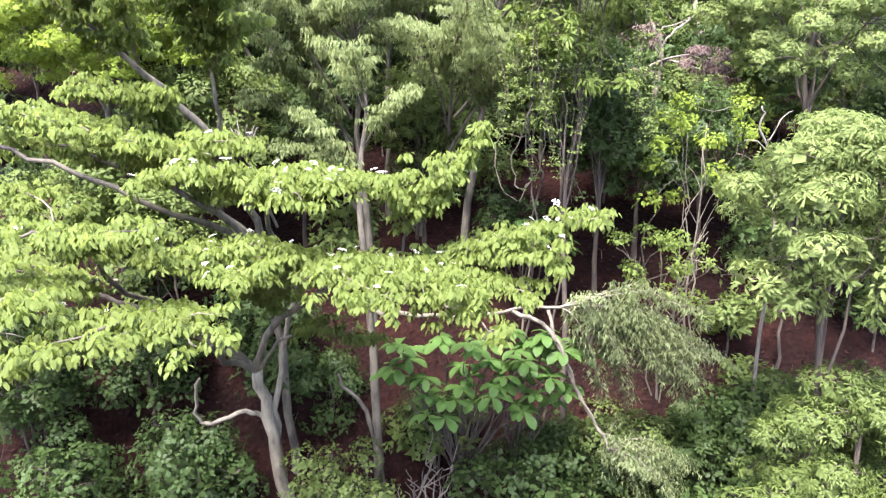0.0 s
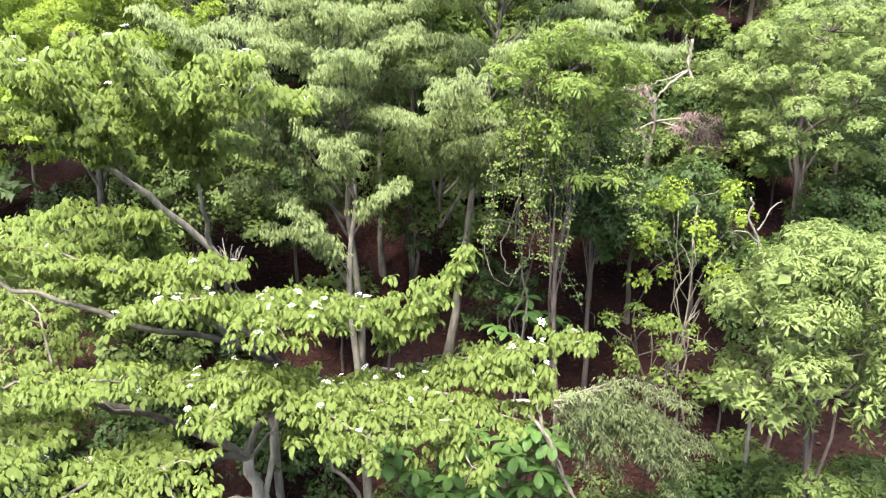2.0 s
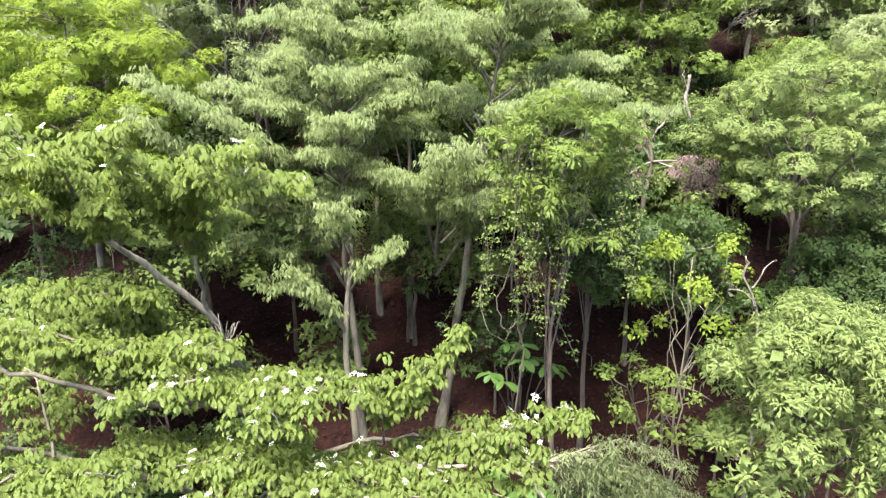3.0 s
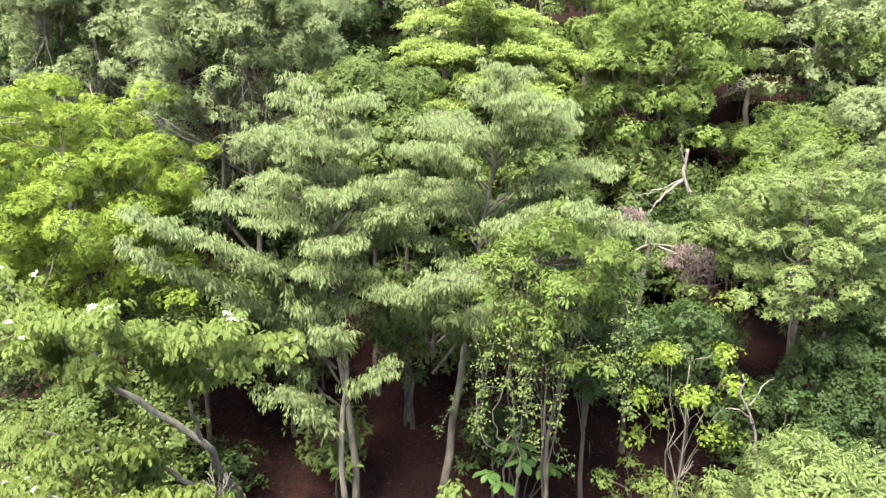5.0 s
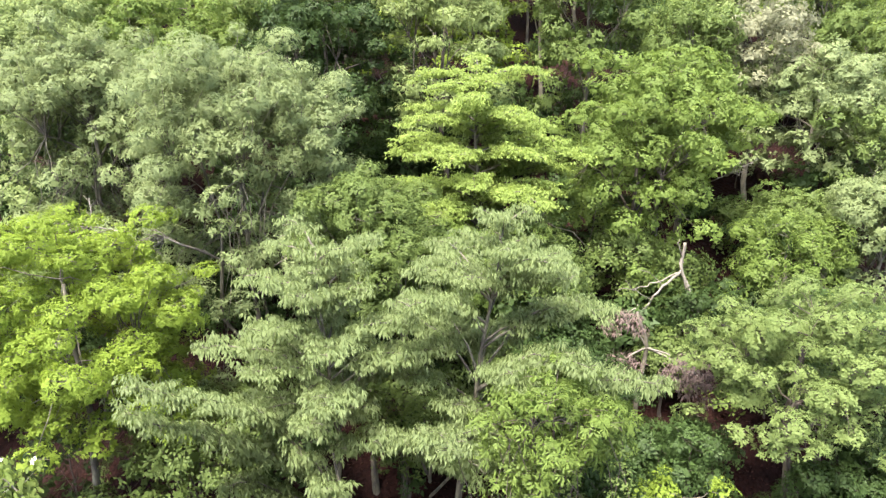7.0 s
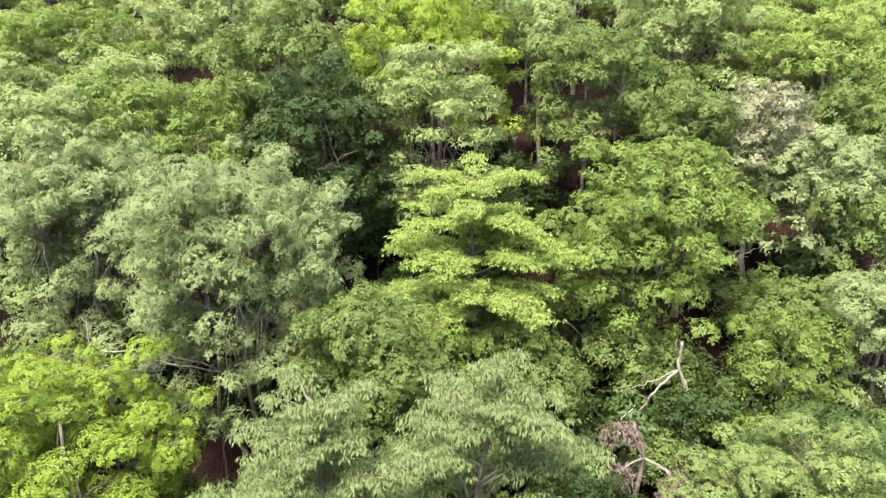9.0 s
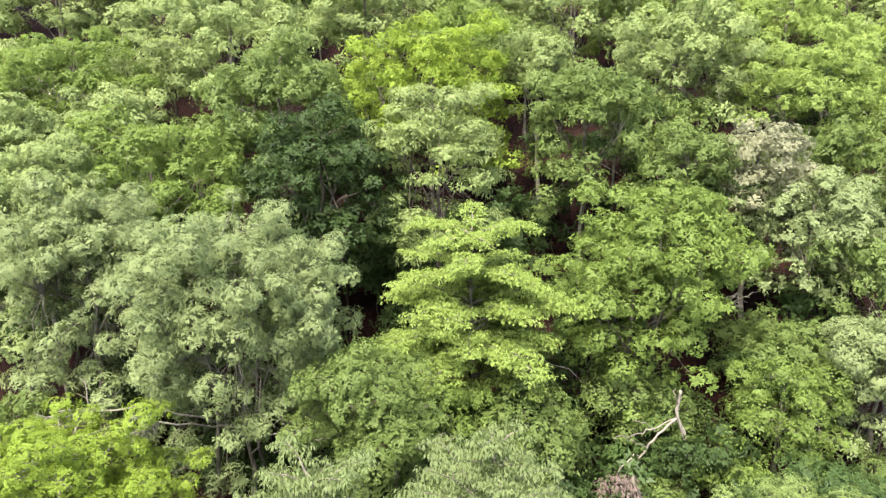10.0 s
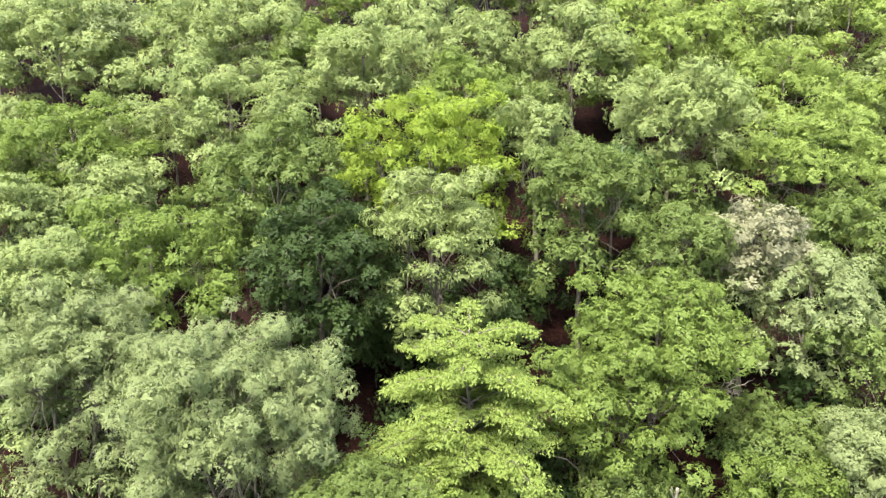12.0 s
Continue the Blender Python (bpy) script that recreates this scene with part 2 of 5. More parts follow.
def clump_points(c, r, flat, count, rng, low=-0.25):
    """Twig ends over the upper side of a flattened clump, and the way they point."""
    z = rng.uniform(low, 1, count)
    az = rng.uniform(0, 2 * math.pi, count)
    h = np.sqrt(np.maximum(0, 1 - z * z))
    d = np.stack((np.cos(az) * h, np.sin(az) * h, z), 1)
    lump = 0.80 + 0.22 * np.sin(az * 3 + c[0] * 5) * h + rng.normal(0, 0.06, count)
    return c + d * np.array((r, r, r * flat)) * lump[:, None], d


def puff(buf, c, r, sp, rng, size, dense):
    """One opaque leafy clump: rosettes of leaves shingled over its dome, and hidden inner blades that block light.
    Returns the twig ends.
    """
    n = max(5, sp["n"] // 2)
    L0 = sp["L"] * size
    reach = sp["spread"] * size * 0.55 + 0.5 * L0
    flat = sp["flat"]
    count = max(8, int(dense * 2 * r * r * (0.45 + 0.55 * flat) / reach ** 2))
    pts, d = clump_points(c, r, flat, count, rng, -0.35)
    d = unit(d / np.array((1, 1, flat)))
    m = count * n
    p, o = np.repeat(pts, n, 0), np.repeat(d, n, 0)
    e1 = unit(np.cross(o, np.array((0.31, 0.17, 0.93))))
    e2 = np.cross(o, e1)
    az = rng.uniform(0, 2 * math.pi, (m, 1))
    ring = np.cos(az) * e1 + np.sin(az) * e2
    axis = unit(ring + 0.3 * o - UP * (0.45 * sp["hang"] * rng.uniform(0.4, 1.2, (m, 1))) + rng.normal(0, 0.15, (m, 3)))
    face = unit(o + UP * 0.35 + rng.normal(0, 0.28, (m, 3)))
    base = p + ring * sp["spread"] * size * rng.uniform(0.0, 0.8, (m, 1)) + rng.normal(0, 0.012, (m, 3)) * size
    L = L0 * rng.uniform(0.7, 1.2, m)
    blades(buf, base, axis, face, L, sp["W"] / sp["L"] * L * rng.uniform(0.85, 1.15, m), rng, sp["kind"], rng.uniform(0.05, 0.3, (m, 1)),
           unit(o + UP * 0.3 + rng.normal(0, 0.1, (m, 3))) * 0.9)
    # Oversized blades hidden inside, added to block light so undersides go dark.
    k = 8
    q, dd = clump_points(c - UP * 0.12 * r, r * 0.42, flat, k, rng, -0.5)
    az = rng.uniform(0, 2 * math.pi, (k, 1))
    side = unit(np.concatenate((np.cos(az), np.sin(az), -0.4 * np.ones((k, 1))), 1))
    blades(buf, q - side * r * 0.2, side, dd + UP * 0.3, np.full(k, r * 0.42), np.full(k, r * 0.36), rng, sp["kind"], np.full((k, 1), 0.2), dd * 0.9)
    return pts


def bend(a, b, sag, rng, k=6, wob=0.06):
    """A crooked line from a to b that rises first."""
    t = np.linspace(0, 1, k)[:, None]
    ln = np.linalg.norm(b - a)
    p = a + (b - a) * t + UP * sag * ln * np.sin(math.pi * t)
    p[1:-1] += rng.normal(0, wob * ln / k * 1.5, (k - 2, 3))
    return p


# ---- ground ----
def ground_z(x, y):
    if y < 8.5:
        rise = 0.3 * math.exp(max(-30, y - 8.5))
    elif y < 12.5:                       # the steep bank
        u = (y - 8.5) / 4
        rise = 0.3 * (2 * u ** 3 - 3 * u * u + 1) + 1.2 * (u ** 3 - 2 * u * u + u) + 4.8 * (3 * u * u - 2 * u ** 3) + 2.2 * (u ** 3 - u * u)
    else:
        rise = 4.8 + 60 * (1 - math.exp(-0.55 * (y - 12.5) / 60)) + 0.0025 * min(y - 12.5, 40) ** 2
    near = 1 / (1 + (max(0, abs(x) - 30) / 60) ** 2)
    rough = noise.noise(Vector((x * 0.16, y * 0.16, 3))) * 0.55 + noise.noise(Vector((x * 0.6, y * 0.6, 9))) * 0.16 + noise.noise(Vector((x * 2.1, y * 2.1, 5))) * 0.05
    return rise + rough * near * min(1, max(0, y + 5) / 8)


def axis_steps(lo, hi, fine_lo, fine_hi, step):
    mid = np.arange(fine_lo, fine_hi + step / 2, step)
    far = np.cumsum(step * 1.28 ** np.arange(1, 40))
    left = (fine_lo - far)[::-1]
    right = fine_hi + far
    return np.concatenate((left[left > lo], mid, right[right < hi]))


def make_ground():
    xs, ys = axis_steps(-2500, 2500, -26, 26, 0.4), axis_steps(-2500, 2500, 0, 44, 0.4)
    v = np.array([(x, y, ground_z(x, y)) for y in ys for x in xs])
    nx = len(xs)
    i, j = np.meshgrid(np.arange(len(ys) - 1), np.arange(nx - 1), indexing="ij")
    a = (i * nx + j).ravel()
    b = Buffer()
    b.add(v, [np.stack((a, a + 1, a + nx + 1, a + nx), 1)])
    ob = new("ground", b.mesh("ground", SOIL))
    return tagged(ob, "steep slope of bare reddish soil under the trees", "ground", kind="structure")


make_ground()


# ---- trees ----
def finish_limb(tree, lines, leaf_buf, bark, leaf, limb_name="limb", leaf_name="foliage", leaf_label=""):
    wood = Buffer()
    for pts, r0, r1, sides in lines:
        wood.tube(pts, np.linspace(r0, r1, len(pts)), sides)
    limb = part(limb_name, wood, bark, tree)
    if leaf_buf is not None and leaf_buf.n:
        tagged(part(leaf_name, leaf_buf, leaf, limb, leaf_label), kind="stuff")
    return limb


def broad_tree(name, label, x, y, top, rx, depth, species, leaf, bark="grey", clumps=0, clump_r=0.5, dense=1.0, cover=1.0, size=1.0,
               limbs=6, lean=(0.0, 0.0), trunk_r=0.09, seed=1, category="tree", group="", bare=0.0, low=-0.7, ry=None, twigs=5, shape=1.0, stems=1):
    """A tree with a rounded crown of leafy clumps on limbs. top: height of the crown's top; depth: from top to the crown's lower edge."""
    rng = np.random.default_rng(seed)
    sp = SPECIES[species]
    size = max(size, 0.0033 * y / sp["L"])          # leaves of trees far up the slope stand for small sprays
    foot = np.array((x + lean[0], y + lean[1], ground_z(x + lean[0], y + lean[1]) - 0.1))
    tree = thing(name, foot, label, category, group)
    ry = ry or rx * 0.9
    upper = min(depth * 0.5, rx * 0.85)            # the dome's height over the crown's widest level
    rad = np.array((rx, ry, depth / 2))
    mid = np.array((x, y, top - upper)) - foot
    if not clumps:
        a, b, c = rx ** 1.6, ry ** 1.6, (depth / 2) ** 1.6
        clumps = max(6, int(cover * 2 * (1 - low) * ((a * b + a * c + b * c) / 3) ** 0.625 / clump_r ** 2))
    # clump centres over the crown's outside
    k = np.arange(clumps) + 0.5
    zz = 1 - (1 - low) * k / clumps
    az = k * 2.39996 + rng.uniform(0, 6)
    hh = np.sqrt(np.maximum(0, 1 - zz * zz)) ** shape
    d = np.stack((np.cos(az) * hh, np.sin(az) * hh, zz), 1) + rng.normal(0, 0.13, (clumps, 3))
    far = rng.uniform(0.62, 1.08, (clumps, 1))
    inset = 1 - clump_r * 0.55 / rad
    tallness = np.where(d[:, 2:3] > 0, upper, depth - upper)
    cen = mid + d * inset * far * np.concatenate((np.full((clumps, 1), rx), np.full((clumps, 1), ry), tallness), 1)
    # trunk
    head = mid + UP * upper * 0.4
    crook = bend(np.zeros(3), head, 0.0, rng, 9, 0.04)
    tb = Buffer()
    tb.tube(crook, trunk_r * np.linspace(1.15, 0.3, 9) * np.concatenate(([1.35], np.ones(8))), 8)
    for s in range(1, stems):
        side = np.array((math.cos(s * 2.4 + seed), math.sin(s * 2.4 + seed), 0)) * rx * 0.45
        tb.tube(bend(np.array((side[0] * 0.15, side[1] * 0.15, 0.0)), mid + side + UP * upper * 0.2, 0.02, rng, 8, 0.1), trunk_r * np.linspace(0.8, 0.25, 8), 7)
    part("trunk", tb, BARK[bark], tree)
    # limbs
    ang = np.arctan2(cen[:, 1] - mid[1], cen[:, 0] - mid[0])
    first = rng.uniform(-3, 3)
    which = (((ang - first) % (2 * math.pi)) / (2 * math.pi) * limbs).astype(int) % limbs
    which[d[:, 2] > 0.8] = limbs
    for g in range(limbs + 1):
        ids = np.nonzero(which == g)[0]
        if not len(ids):
            continue
        goal = cen[ids].mean(0) * 0.85 + mid * 0.15
        start = crook[min(7, 4 + g % 3)] if g < limbs else crook[7]
        spine = bend(start, goal, 0.08, rng, 7 if twigs < 10 else 5)
        lines = [(spine, trunk_r * 0.32, trunk_r * 0.10, 6 if twigs < 10 else 5)]
        buf = Buffer()
        for i in ids:
            c = cen[i]
            r = clump_r * rng.uniform(0.7, 1.3)
            near = spine[1 + np.argmin(np.linalg.norm(spine[1:] - c, axis=1))]
            lines.append((bend(near, c, 0.06, rng, 4, 0.1), trunk_r * 0.10 + 0.003, 0.005, 4 if twigs < 10 else 3))
            under = d[i, 2] < -0.25             # coarser foliage on the shaded underside
            pts = puff(buf, c, r, sp, rng, size * (1.35 if under else 1.0), dense)
            for q in pts[::twigs]:
                lines.append((bend(c + (q - c) * 0.05, q, 0.05, rng, 3, 0.1), 0.006, 0.002, 3))
        finish_limb(tree, lines, buf, BARK[bark], LEAF[leaf])
    return tree


def leafy_shelf(buf, lines, line, width, sp, rng, size=1.0, dense=1.0, r0=0.03, thick=0.055, start=0.25, twig=0.2):
    """A flat spray of foliage along a branch line: side twigs left and right, leaves hanging from them."""
    line = np.asarray(line, float)
    lines.append((line, r0, 0.005, 6))
    seg = np.linalg.norm(np.diff(line, axis=0), axis=1)
    cum = np.concatenate(([0], np.cumsum(seg)))
    total = cum[-1]
    count = int(total * 10)
    pts = []
    for u in np.linspace(start, 1, max(3, count)):
        p = np.array([np.interp(u * total, cum, line[:, c]) for c in range(3)])
        t = unit(np.array([np.interp(min(1, u + 0.05) * total, cum, line[:, c]) for c in range(3)]) - np.array([np.interp(max(0, u - 0.05) * total, cum, line[:, c]) for c in range(3)]))
        side = unit(np.cross(t, UP))
        w = width * (0.35 + 0.65 * math.sin(math.pi * min(1, 0.18 + 0.72 * (u - start) / (1 - start)))) 
        for sgn in (-1, 1):
            reach = w * rng.uniform(0.6, 1.15)
            tipp = p + side * sgn * reach + t * reach * rng.uniform(0.1, 0.6) + UP * (rng.normal(0.03, thick * 0.5) - 0.06 * reach)
            if rng.uniform() < twig:
                lines.append((bend(p, tipp, 0.08, rng, 4, 0.08), 0.008, 0.002, 3))
            k = max(2, int(reach * 11 * dense))
            f = rng.uniform(0.08, 1.0, k)[:, None]
            q = p + (tipp - p) * f + rng.normal(0, 0.05, (k, 3)) + UP * (0.07 * np.sin(f * math.pi) * reach + rng.normal(0.0, thick * 0.45, (k, 1)))
            pts.append(q)
    pts = np.concatenate(pts)
    sprays(buf, pts, np.tile(UP * 0.2, (len(pts), 1)), sp, rng, size)
    return pts


def tiered_tree(name, label, x, y, top, rx, depth, levels, branches, species, leaf, bark="grey", seed=1, lean=(0.0, 0.0), trunk_r=0.1,
                width=0.36, size=1.0, dense=1.0, cone=0.7, category="tree", rise=0.25, dip=0.0, belly=0.0, ragged=0.22, bare_to=0.22, crest=3):
    """A tree whose branches stand out in flat layers."""
    rng = np.random.default_rng(seed)
    sp = SPECIES[species]
    foot = np.array((x + lean[0], y + lean[1], ground_z(x + lean[0], y + lean[1]) - 0.1))
    tree = thing(name, foot, label, category)
    head = np.array((x, y, top)) - foot
    spine = bend(np.zeros(3), head - UP * depth * 0.07, 0.0, rng, 12, 0.028)
    tb = Buffer()
    tb.tube(spine, trunk_r * np.linspace(1.1, 0.12, 12) * np.concatenate(([1.4], np.ones(11))), 8)
    part("trunk", tb, BARK[bark], tree)
    for i in range(levels):
        u = (i + 0.75) / levels
        r = rx * min(1.15 * u ** cone, 1 - belly * max(0, u - 0.6) / 0.4)
        z = head[2] - depth * (i + 0.2) / levels
        count = branches if i else crest
        turn = rng.uniform(0, 6)
        for k in range(count):
            az = turn + k * 2 * math.pi / count + rng.normal(0, 0.2)
            reach = r * rng.uniform(0.75, 1.12)
            zz = z + rng.normal(0, depth / levels * ragged)
            start = np.array([np.interp(max(0.3, zz - rise * reach), spine[:, 2], spine[:, c]) for c in range(3)])
            end = np.array((head[0] + math.cos(az) * reach, head[1] + math.sin(az) * reach * 0.9, zz - dip * reach))
            line = bend(start, end, 0.12, rng, 7, 0.05)
            buf, lines = Buffer(), []
            leafy_shelf(buf, lines, line, width * (0.5 + 0.5 * reach / rx) * rx, sp, rng, size, dense, trunk_r * 0.3, start=bare_to * min(1, 0.2 + 0.2 * i))
            finish_limb(tree, lines, buf, BARK[bark], LEAF[leaf])
    return tree


def petal_flower_mesh():
    """A flat head of tiny white blossoms."""
    rng = np.random.default_rng(5)
    b = Buffer()
    m = 26
    az, r = rng.uniform(0, 2 * math.pi, m), 0.06 * np.sqrt(rng.uniform(0, 1, m))
    p = np.stack((np.cos(az) * r, np.sin(az) * r, 0.012 - 4 * r * r + rng.normal(0, 0.004, m)), 1)
    d = np.stack((np.cos(az * 3), np.sin(az * 3), np.full(m, 0.1)), 1)
    blades(b, p, d, np.tile(UP, (m, 1)), np.full(m, 0.024), np.full(m, 0.020), rng, "flat", np.full((m, 1), 0.1))
    return b.mesh("flower_head", LEAF["flower"], False)


FLOWER = petal_flower_mesh()


def flowers_on(tree, pts, count, rng):
    high = pts[np.argsort(-pts[:, 2] + rng.normal(0, 0.08, len(pts)))[: len(pts) // 2]]
    for p in high[rng.choice(len(high), count, replace=False)]:
        ob = new("flower_head", FLOWER)
        ob.parent = tree
        ob.location = p + np.array((0, 0, 0.055))
        ob.rotation_euler = (rng.normal(-0.2, 0.35), rng.normal(0, 0.35), rng.uniform(0, 6))
        s = rng.uniform(0.45, 0.8)
        ob.scale = (s, s, s)


def crooked(points, rng, k=4, wob=0.02):
    """A smooth crooked line through a few points."""
    p = np.array(points, float)
    out = []
    for i in range(len(p) - 1):
        p0, p1, p2, p3 = p[max(0, i - 1)], p[i], p[i + 1], p[min(len(p) - 1, i + 2)]
        for t in np.arange(k) / k:
            out.append(0.5 * (2 * p1 + (p2 - p0) * t + (2 * p0 - 5 * p1 + 4 * p2 - p3) * t * t + (3 * p1 - p0 - 3 * p2 + p3) * t ** 3))
    out.append(p[-1])
    out = np.array(out)
    out[1:-1] += rng.normal(0, wob, (len(out) - 2, 3))
    return out

# ---- the near trees ----


def dogwood_limb(tree, foot, wood, shelves, rng, bark="grey", r0=0.05, flowers=0, size=1.0, leaf="dogwood", dense=1.0):
    """One limb with a bare inner stretch and flat leafy shelves. shelves: (points, half width)."""
    lines, buf, pts = [], Buffer(), []
    if wood is not None:
        lines.append((crooked(np.array(wood) - foot, rng), r0, r0 * 0.5, 7))
    for line, width in shelves:
        pts.append(leafy_shelf(buf, lines, crooked(np.array(line) - foot, rng), width, SPECIES["dogwood"], rng, size, dense * 0.85, r0 * 0.5, start=0.12, thick=0.05))
    limb = finish_limb(tree, lines, buf, BARK[bark], LEAF[leaf])
    if flowers:
        flowers_on(tree, np.concatenate(pts), flowers, rng)
    return limb


def front_dogwood():
    rng = np.random.default_rng(101)
    foot = np.array((-2.55, 9.8, ground_z(-2.55, 9.8) - 0.1))
    tree = thing("dogwood_tree", foot, "spreading bright green dogwood with flat leafy layers and white flowers", "tree")
    tb = Buffer()
    tb.tube(crooked(np.array([foot, (-2.62, 9.7, 2.1), (-2.75, 9.6, 3.3), (-2.89, 9.5, 4.5)]) - foot, rng), np.linspace(0.125, 0.085, 13), 9)
    tb.tube(crooked(np.array([(-2.65, 9.68, 2.4), (-2.72, 9.75, 3.4), (-2.6, 9.9, 4.6), (-2.2, 9.6, 5.8)]) - foot, rng), np.linspace(0.06, 0.04, 13), 7)
    part("trunk", tb, BARK["pale"], tree)
    fork = (-2.89, 9.5, 4.5)
    # lower layer towards the open side
    dogwood_limb(tree, foot, [fork, (-3.05, 8.6, 5.1), (-2.9, 7.4, 5.9), (-2.75, 6.5, 6.45)],
                 [([(-2.75, 6.6, 6.4), (-2.8, 5.9, 6.72), (-3.1, 5.3, 6.8), (-3.5, 4.95, 6.7)], 0.42),
                  ([(-2.75, 6.6, 6.4), (-2.5, 5.9, 6.75), (-2.2, 5.5, 6.62)], 0.42),
                  ([(-2.7, 6.7, 6.4), (-2.9, 6.2, 6.7), (-2.65, 5.5, 6.75)], 0.40)], rng, "grey", 0.055, 4)
    # long layer across the middle
    dogwood_limb(tree, foot, [fork, (-2.5, 9.1, 5.4), (-1.6, 8.3, 6.2), (-1.0, 7.6, 6.6)],
                 [([(-1.3, 8.0, 6.4), (-1.4, 7.3, 6.85), (-2.0, 6.8, 7.2), (-2.7, 6.6, 7.2)], 0.45),
                  ([(-1.2, 7.8, 6.5), (-0.9, 7.1, 6.95), (-0.4, 6.7, 6.9), (0.3, 6.6, 6.75)], 0.5),
                  ([(-1.0, 7.6, 6.6), (-0.4, 7.3, 6.85), (0.4, 7.0, 6.8), (1.0, 6.8, 6.68)], 0.46),
                  ([(-1.2, 7.8, 6.5), (-1.2, 7.0, 6.95), (-1.0, 6.4, 7.0), (-0.5, 6.1, 6.85)], 0.48),
                  ([(-0.6, 7.2, 6.7), (0.1, 6.6, 6.6), (0.55, 6.2, 6.45)], 0.34),
                  ([(-1.3, 8.0, 6.4), (-1.7, 7.2, 6.95), (-2.0, 6.6, 7.1), (-2.1, 6.0, 7.05)], 0.36)], rng, "grey", 0.06, 40)
    # tip to the far side
    dogwood_limb(tree, foot, [(-1.6, 8.3, 6.2), (-0.6, 8.0, 6.7), (0.2, 7.6, 6.95)],
                 [([(-0.2, 7.8, 6.8), (0.6, 7.4, 7.15), (1.2, 7.25, 7.3), (1.8, 7.2, 7.45)], 0.34),
                  ([(0.0, 7.7, 6.9), (0.7, 7.2, 7.05), (1.3, 7.0, 7.0)], 0.32)], rng, "grey", 0.04, 16)
    # the layer above
    dogwood_limb(tree, foot, [(-2.2, 9.6, 5.8), (-2.3, 8.8, 6.8), (-2.2, 8.0, 7.4)],
                 [([(-2.2, 8.0, 7.4), (-1.9, 7.3, 7.85), (-1.3, 7.0, 7.95), (-0.6, 7.1, 7.75)], 0.46),
                  ([(-2.2, 8.0, 7.4), (-2.3, 7.3, 7.9), (-2.7, 6.9, 7.98), (-3.1, 6.9, 7.9)], 0.42),
                  ([(-2.1, 7.9, 7.45), (-1.8, 7.1, 7.8), (-1.4, 6.5, 7.75)], 0.42)], rng, "grey", 0.05, 30)
    # upright shoot with tender leaves
    dogwood_limb(tree, foot, [(-1.0, 7.8, 6.6), (-0.5, 7.5, 7.0), (-0.25, 7.4, 7.4)],
                 [([(-0.25, 7.4, 7.4), (0.0, 7.4, 7.75), (0.3, 7.4, 8.1), (0.42, 7.4, 8.36)], 0.16),
                  ([(-0.3, 7.4, 7.4), (-0.15, 7.3, 7.8), (0.05, 7.3, 8.0)], 0.22),
                  ([(-0.4, 7.45, 7.2), (-0.5, 7.3, 7.7), (-0.42, 7.3, 7.95)], 0.2)], rng, "grey", 0.025)
    # high limb to the open side
    dogwood_limb(tree, foot, [(-2.2, 9.6, 5.8), (-2.75, 8.6, 7.0), (-3.4, 8.0, 7.7), (-4.1, 7.6, 8.1)],
                 [([(-2.9, 8.5, 7.2), (-2.9, 7.8, 8.0), (-2.6, 7.4, 8.25), (-2.1, 7.3, 8.2)], 0.4),
                  ([(-3.4, 8.0, 7.7), (-3.7, 7.4, 8.3), (-4.2, 7.2, 8.5), (-4.8, 7.1, 8.6)], 0.42),
                  ([(-3.4, 8.0, 7.7), (-3.2, 7.5, 8.2), (-3.4, 7.1, 8.3)], 0.4),
                  ([(-3.8, 7.8, 7.9), (-4.5, 7.6, 8.2), (-5.2, 7.5, 8.2)], 0.42),
                  ([(-3.4, 8.2, 7.6), (-3.4, 7.9, 8.6), (-3.7, 7.6, 8.78), (-4.2, 7.6, 8.8)], 0.24),
                  ([(-3.4, 8.2, 7.6), (-3.3, 7.9, 8.6), (-3.1, 7.6, 8.75)], 0.22)], rng, "grey", 0.055, 8)
    # middle layer to the open side
    dogwood_limb(tree, foot, [fork, (-3.4, 8.6, 5.6), (-3.7, 7.4, 6.5), (-3.6, 6.6, 7.1)],
                 [([(-3.6, 6.6, 7.1), (-3.2, 6.1, 7.5), (-2.7, 5.9, 7.6)], 0.36),
                  ([(-3.6, 6.7, 7.1), (-3.7, 6.1, 7.5), (-4.1, 5.8, 7.55), (-4.6, 5.7, 7.5)], 0.42),
                  ([(-3.7, 7.0, 6.8), (-3.9, 6.0, 7.0), (-3.75, 5.3, 7.1), (-3.6, 4.9, 7.0)], 0.4),
                  ([(-3.7, 7.2, 6.7), (-4.4, 6.5, 7.0), (-4.9, 6.0, 7.0)], 0.42)], rng, "grey", 0.05, 4)
    # long bare limb under the high layers
    dogwood_limb(tree, foot, [(-2.3, 9.2, 6.3), (-2.8, 8.3, 7.0), (-3.35, 7.5, 7.5), (-4.0, 7.15, 7.95), (-4.7, 7.0, 8.25)], [], rng, "grey", 0.045)
    # dry twigs on a dead snag of the upper layer
    dead = Buffer()
    for k in range(13):
        d = unit(np.array((rng.normal(0.1, 0.5), rng.normal(-0.1, 0.35), 1.0)))
        root = np.array((-2.3, 7.75, 8.0)) - foot
        line = bend(root, root + d * rng.uniform(0.25, 0.5), 0.1, rng, 5, 0.18)
        dead.tube(line, np.linspace(0.010, 0.003, 5), 4)
        dead.tube(bend(line[2], line[2] + unit(d + rng.normal(0, 0.5, 3)) * 0.16, 0.05, rng, 3), np.linspace(0.005, 0.002, 3), 4)
    part("dead_twig", dead, BARK["dry"], tree, "bleached dry twig tuft")
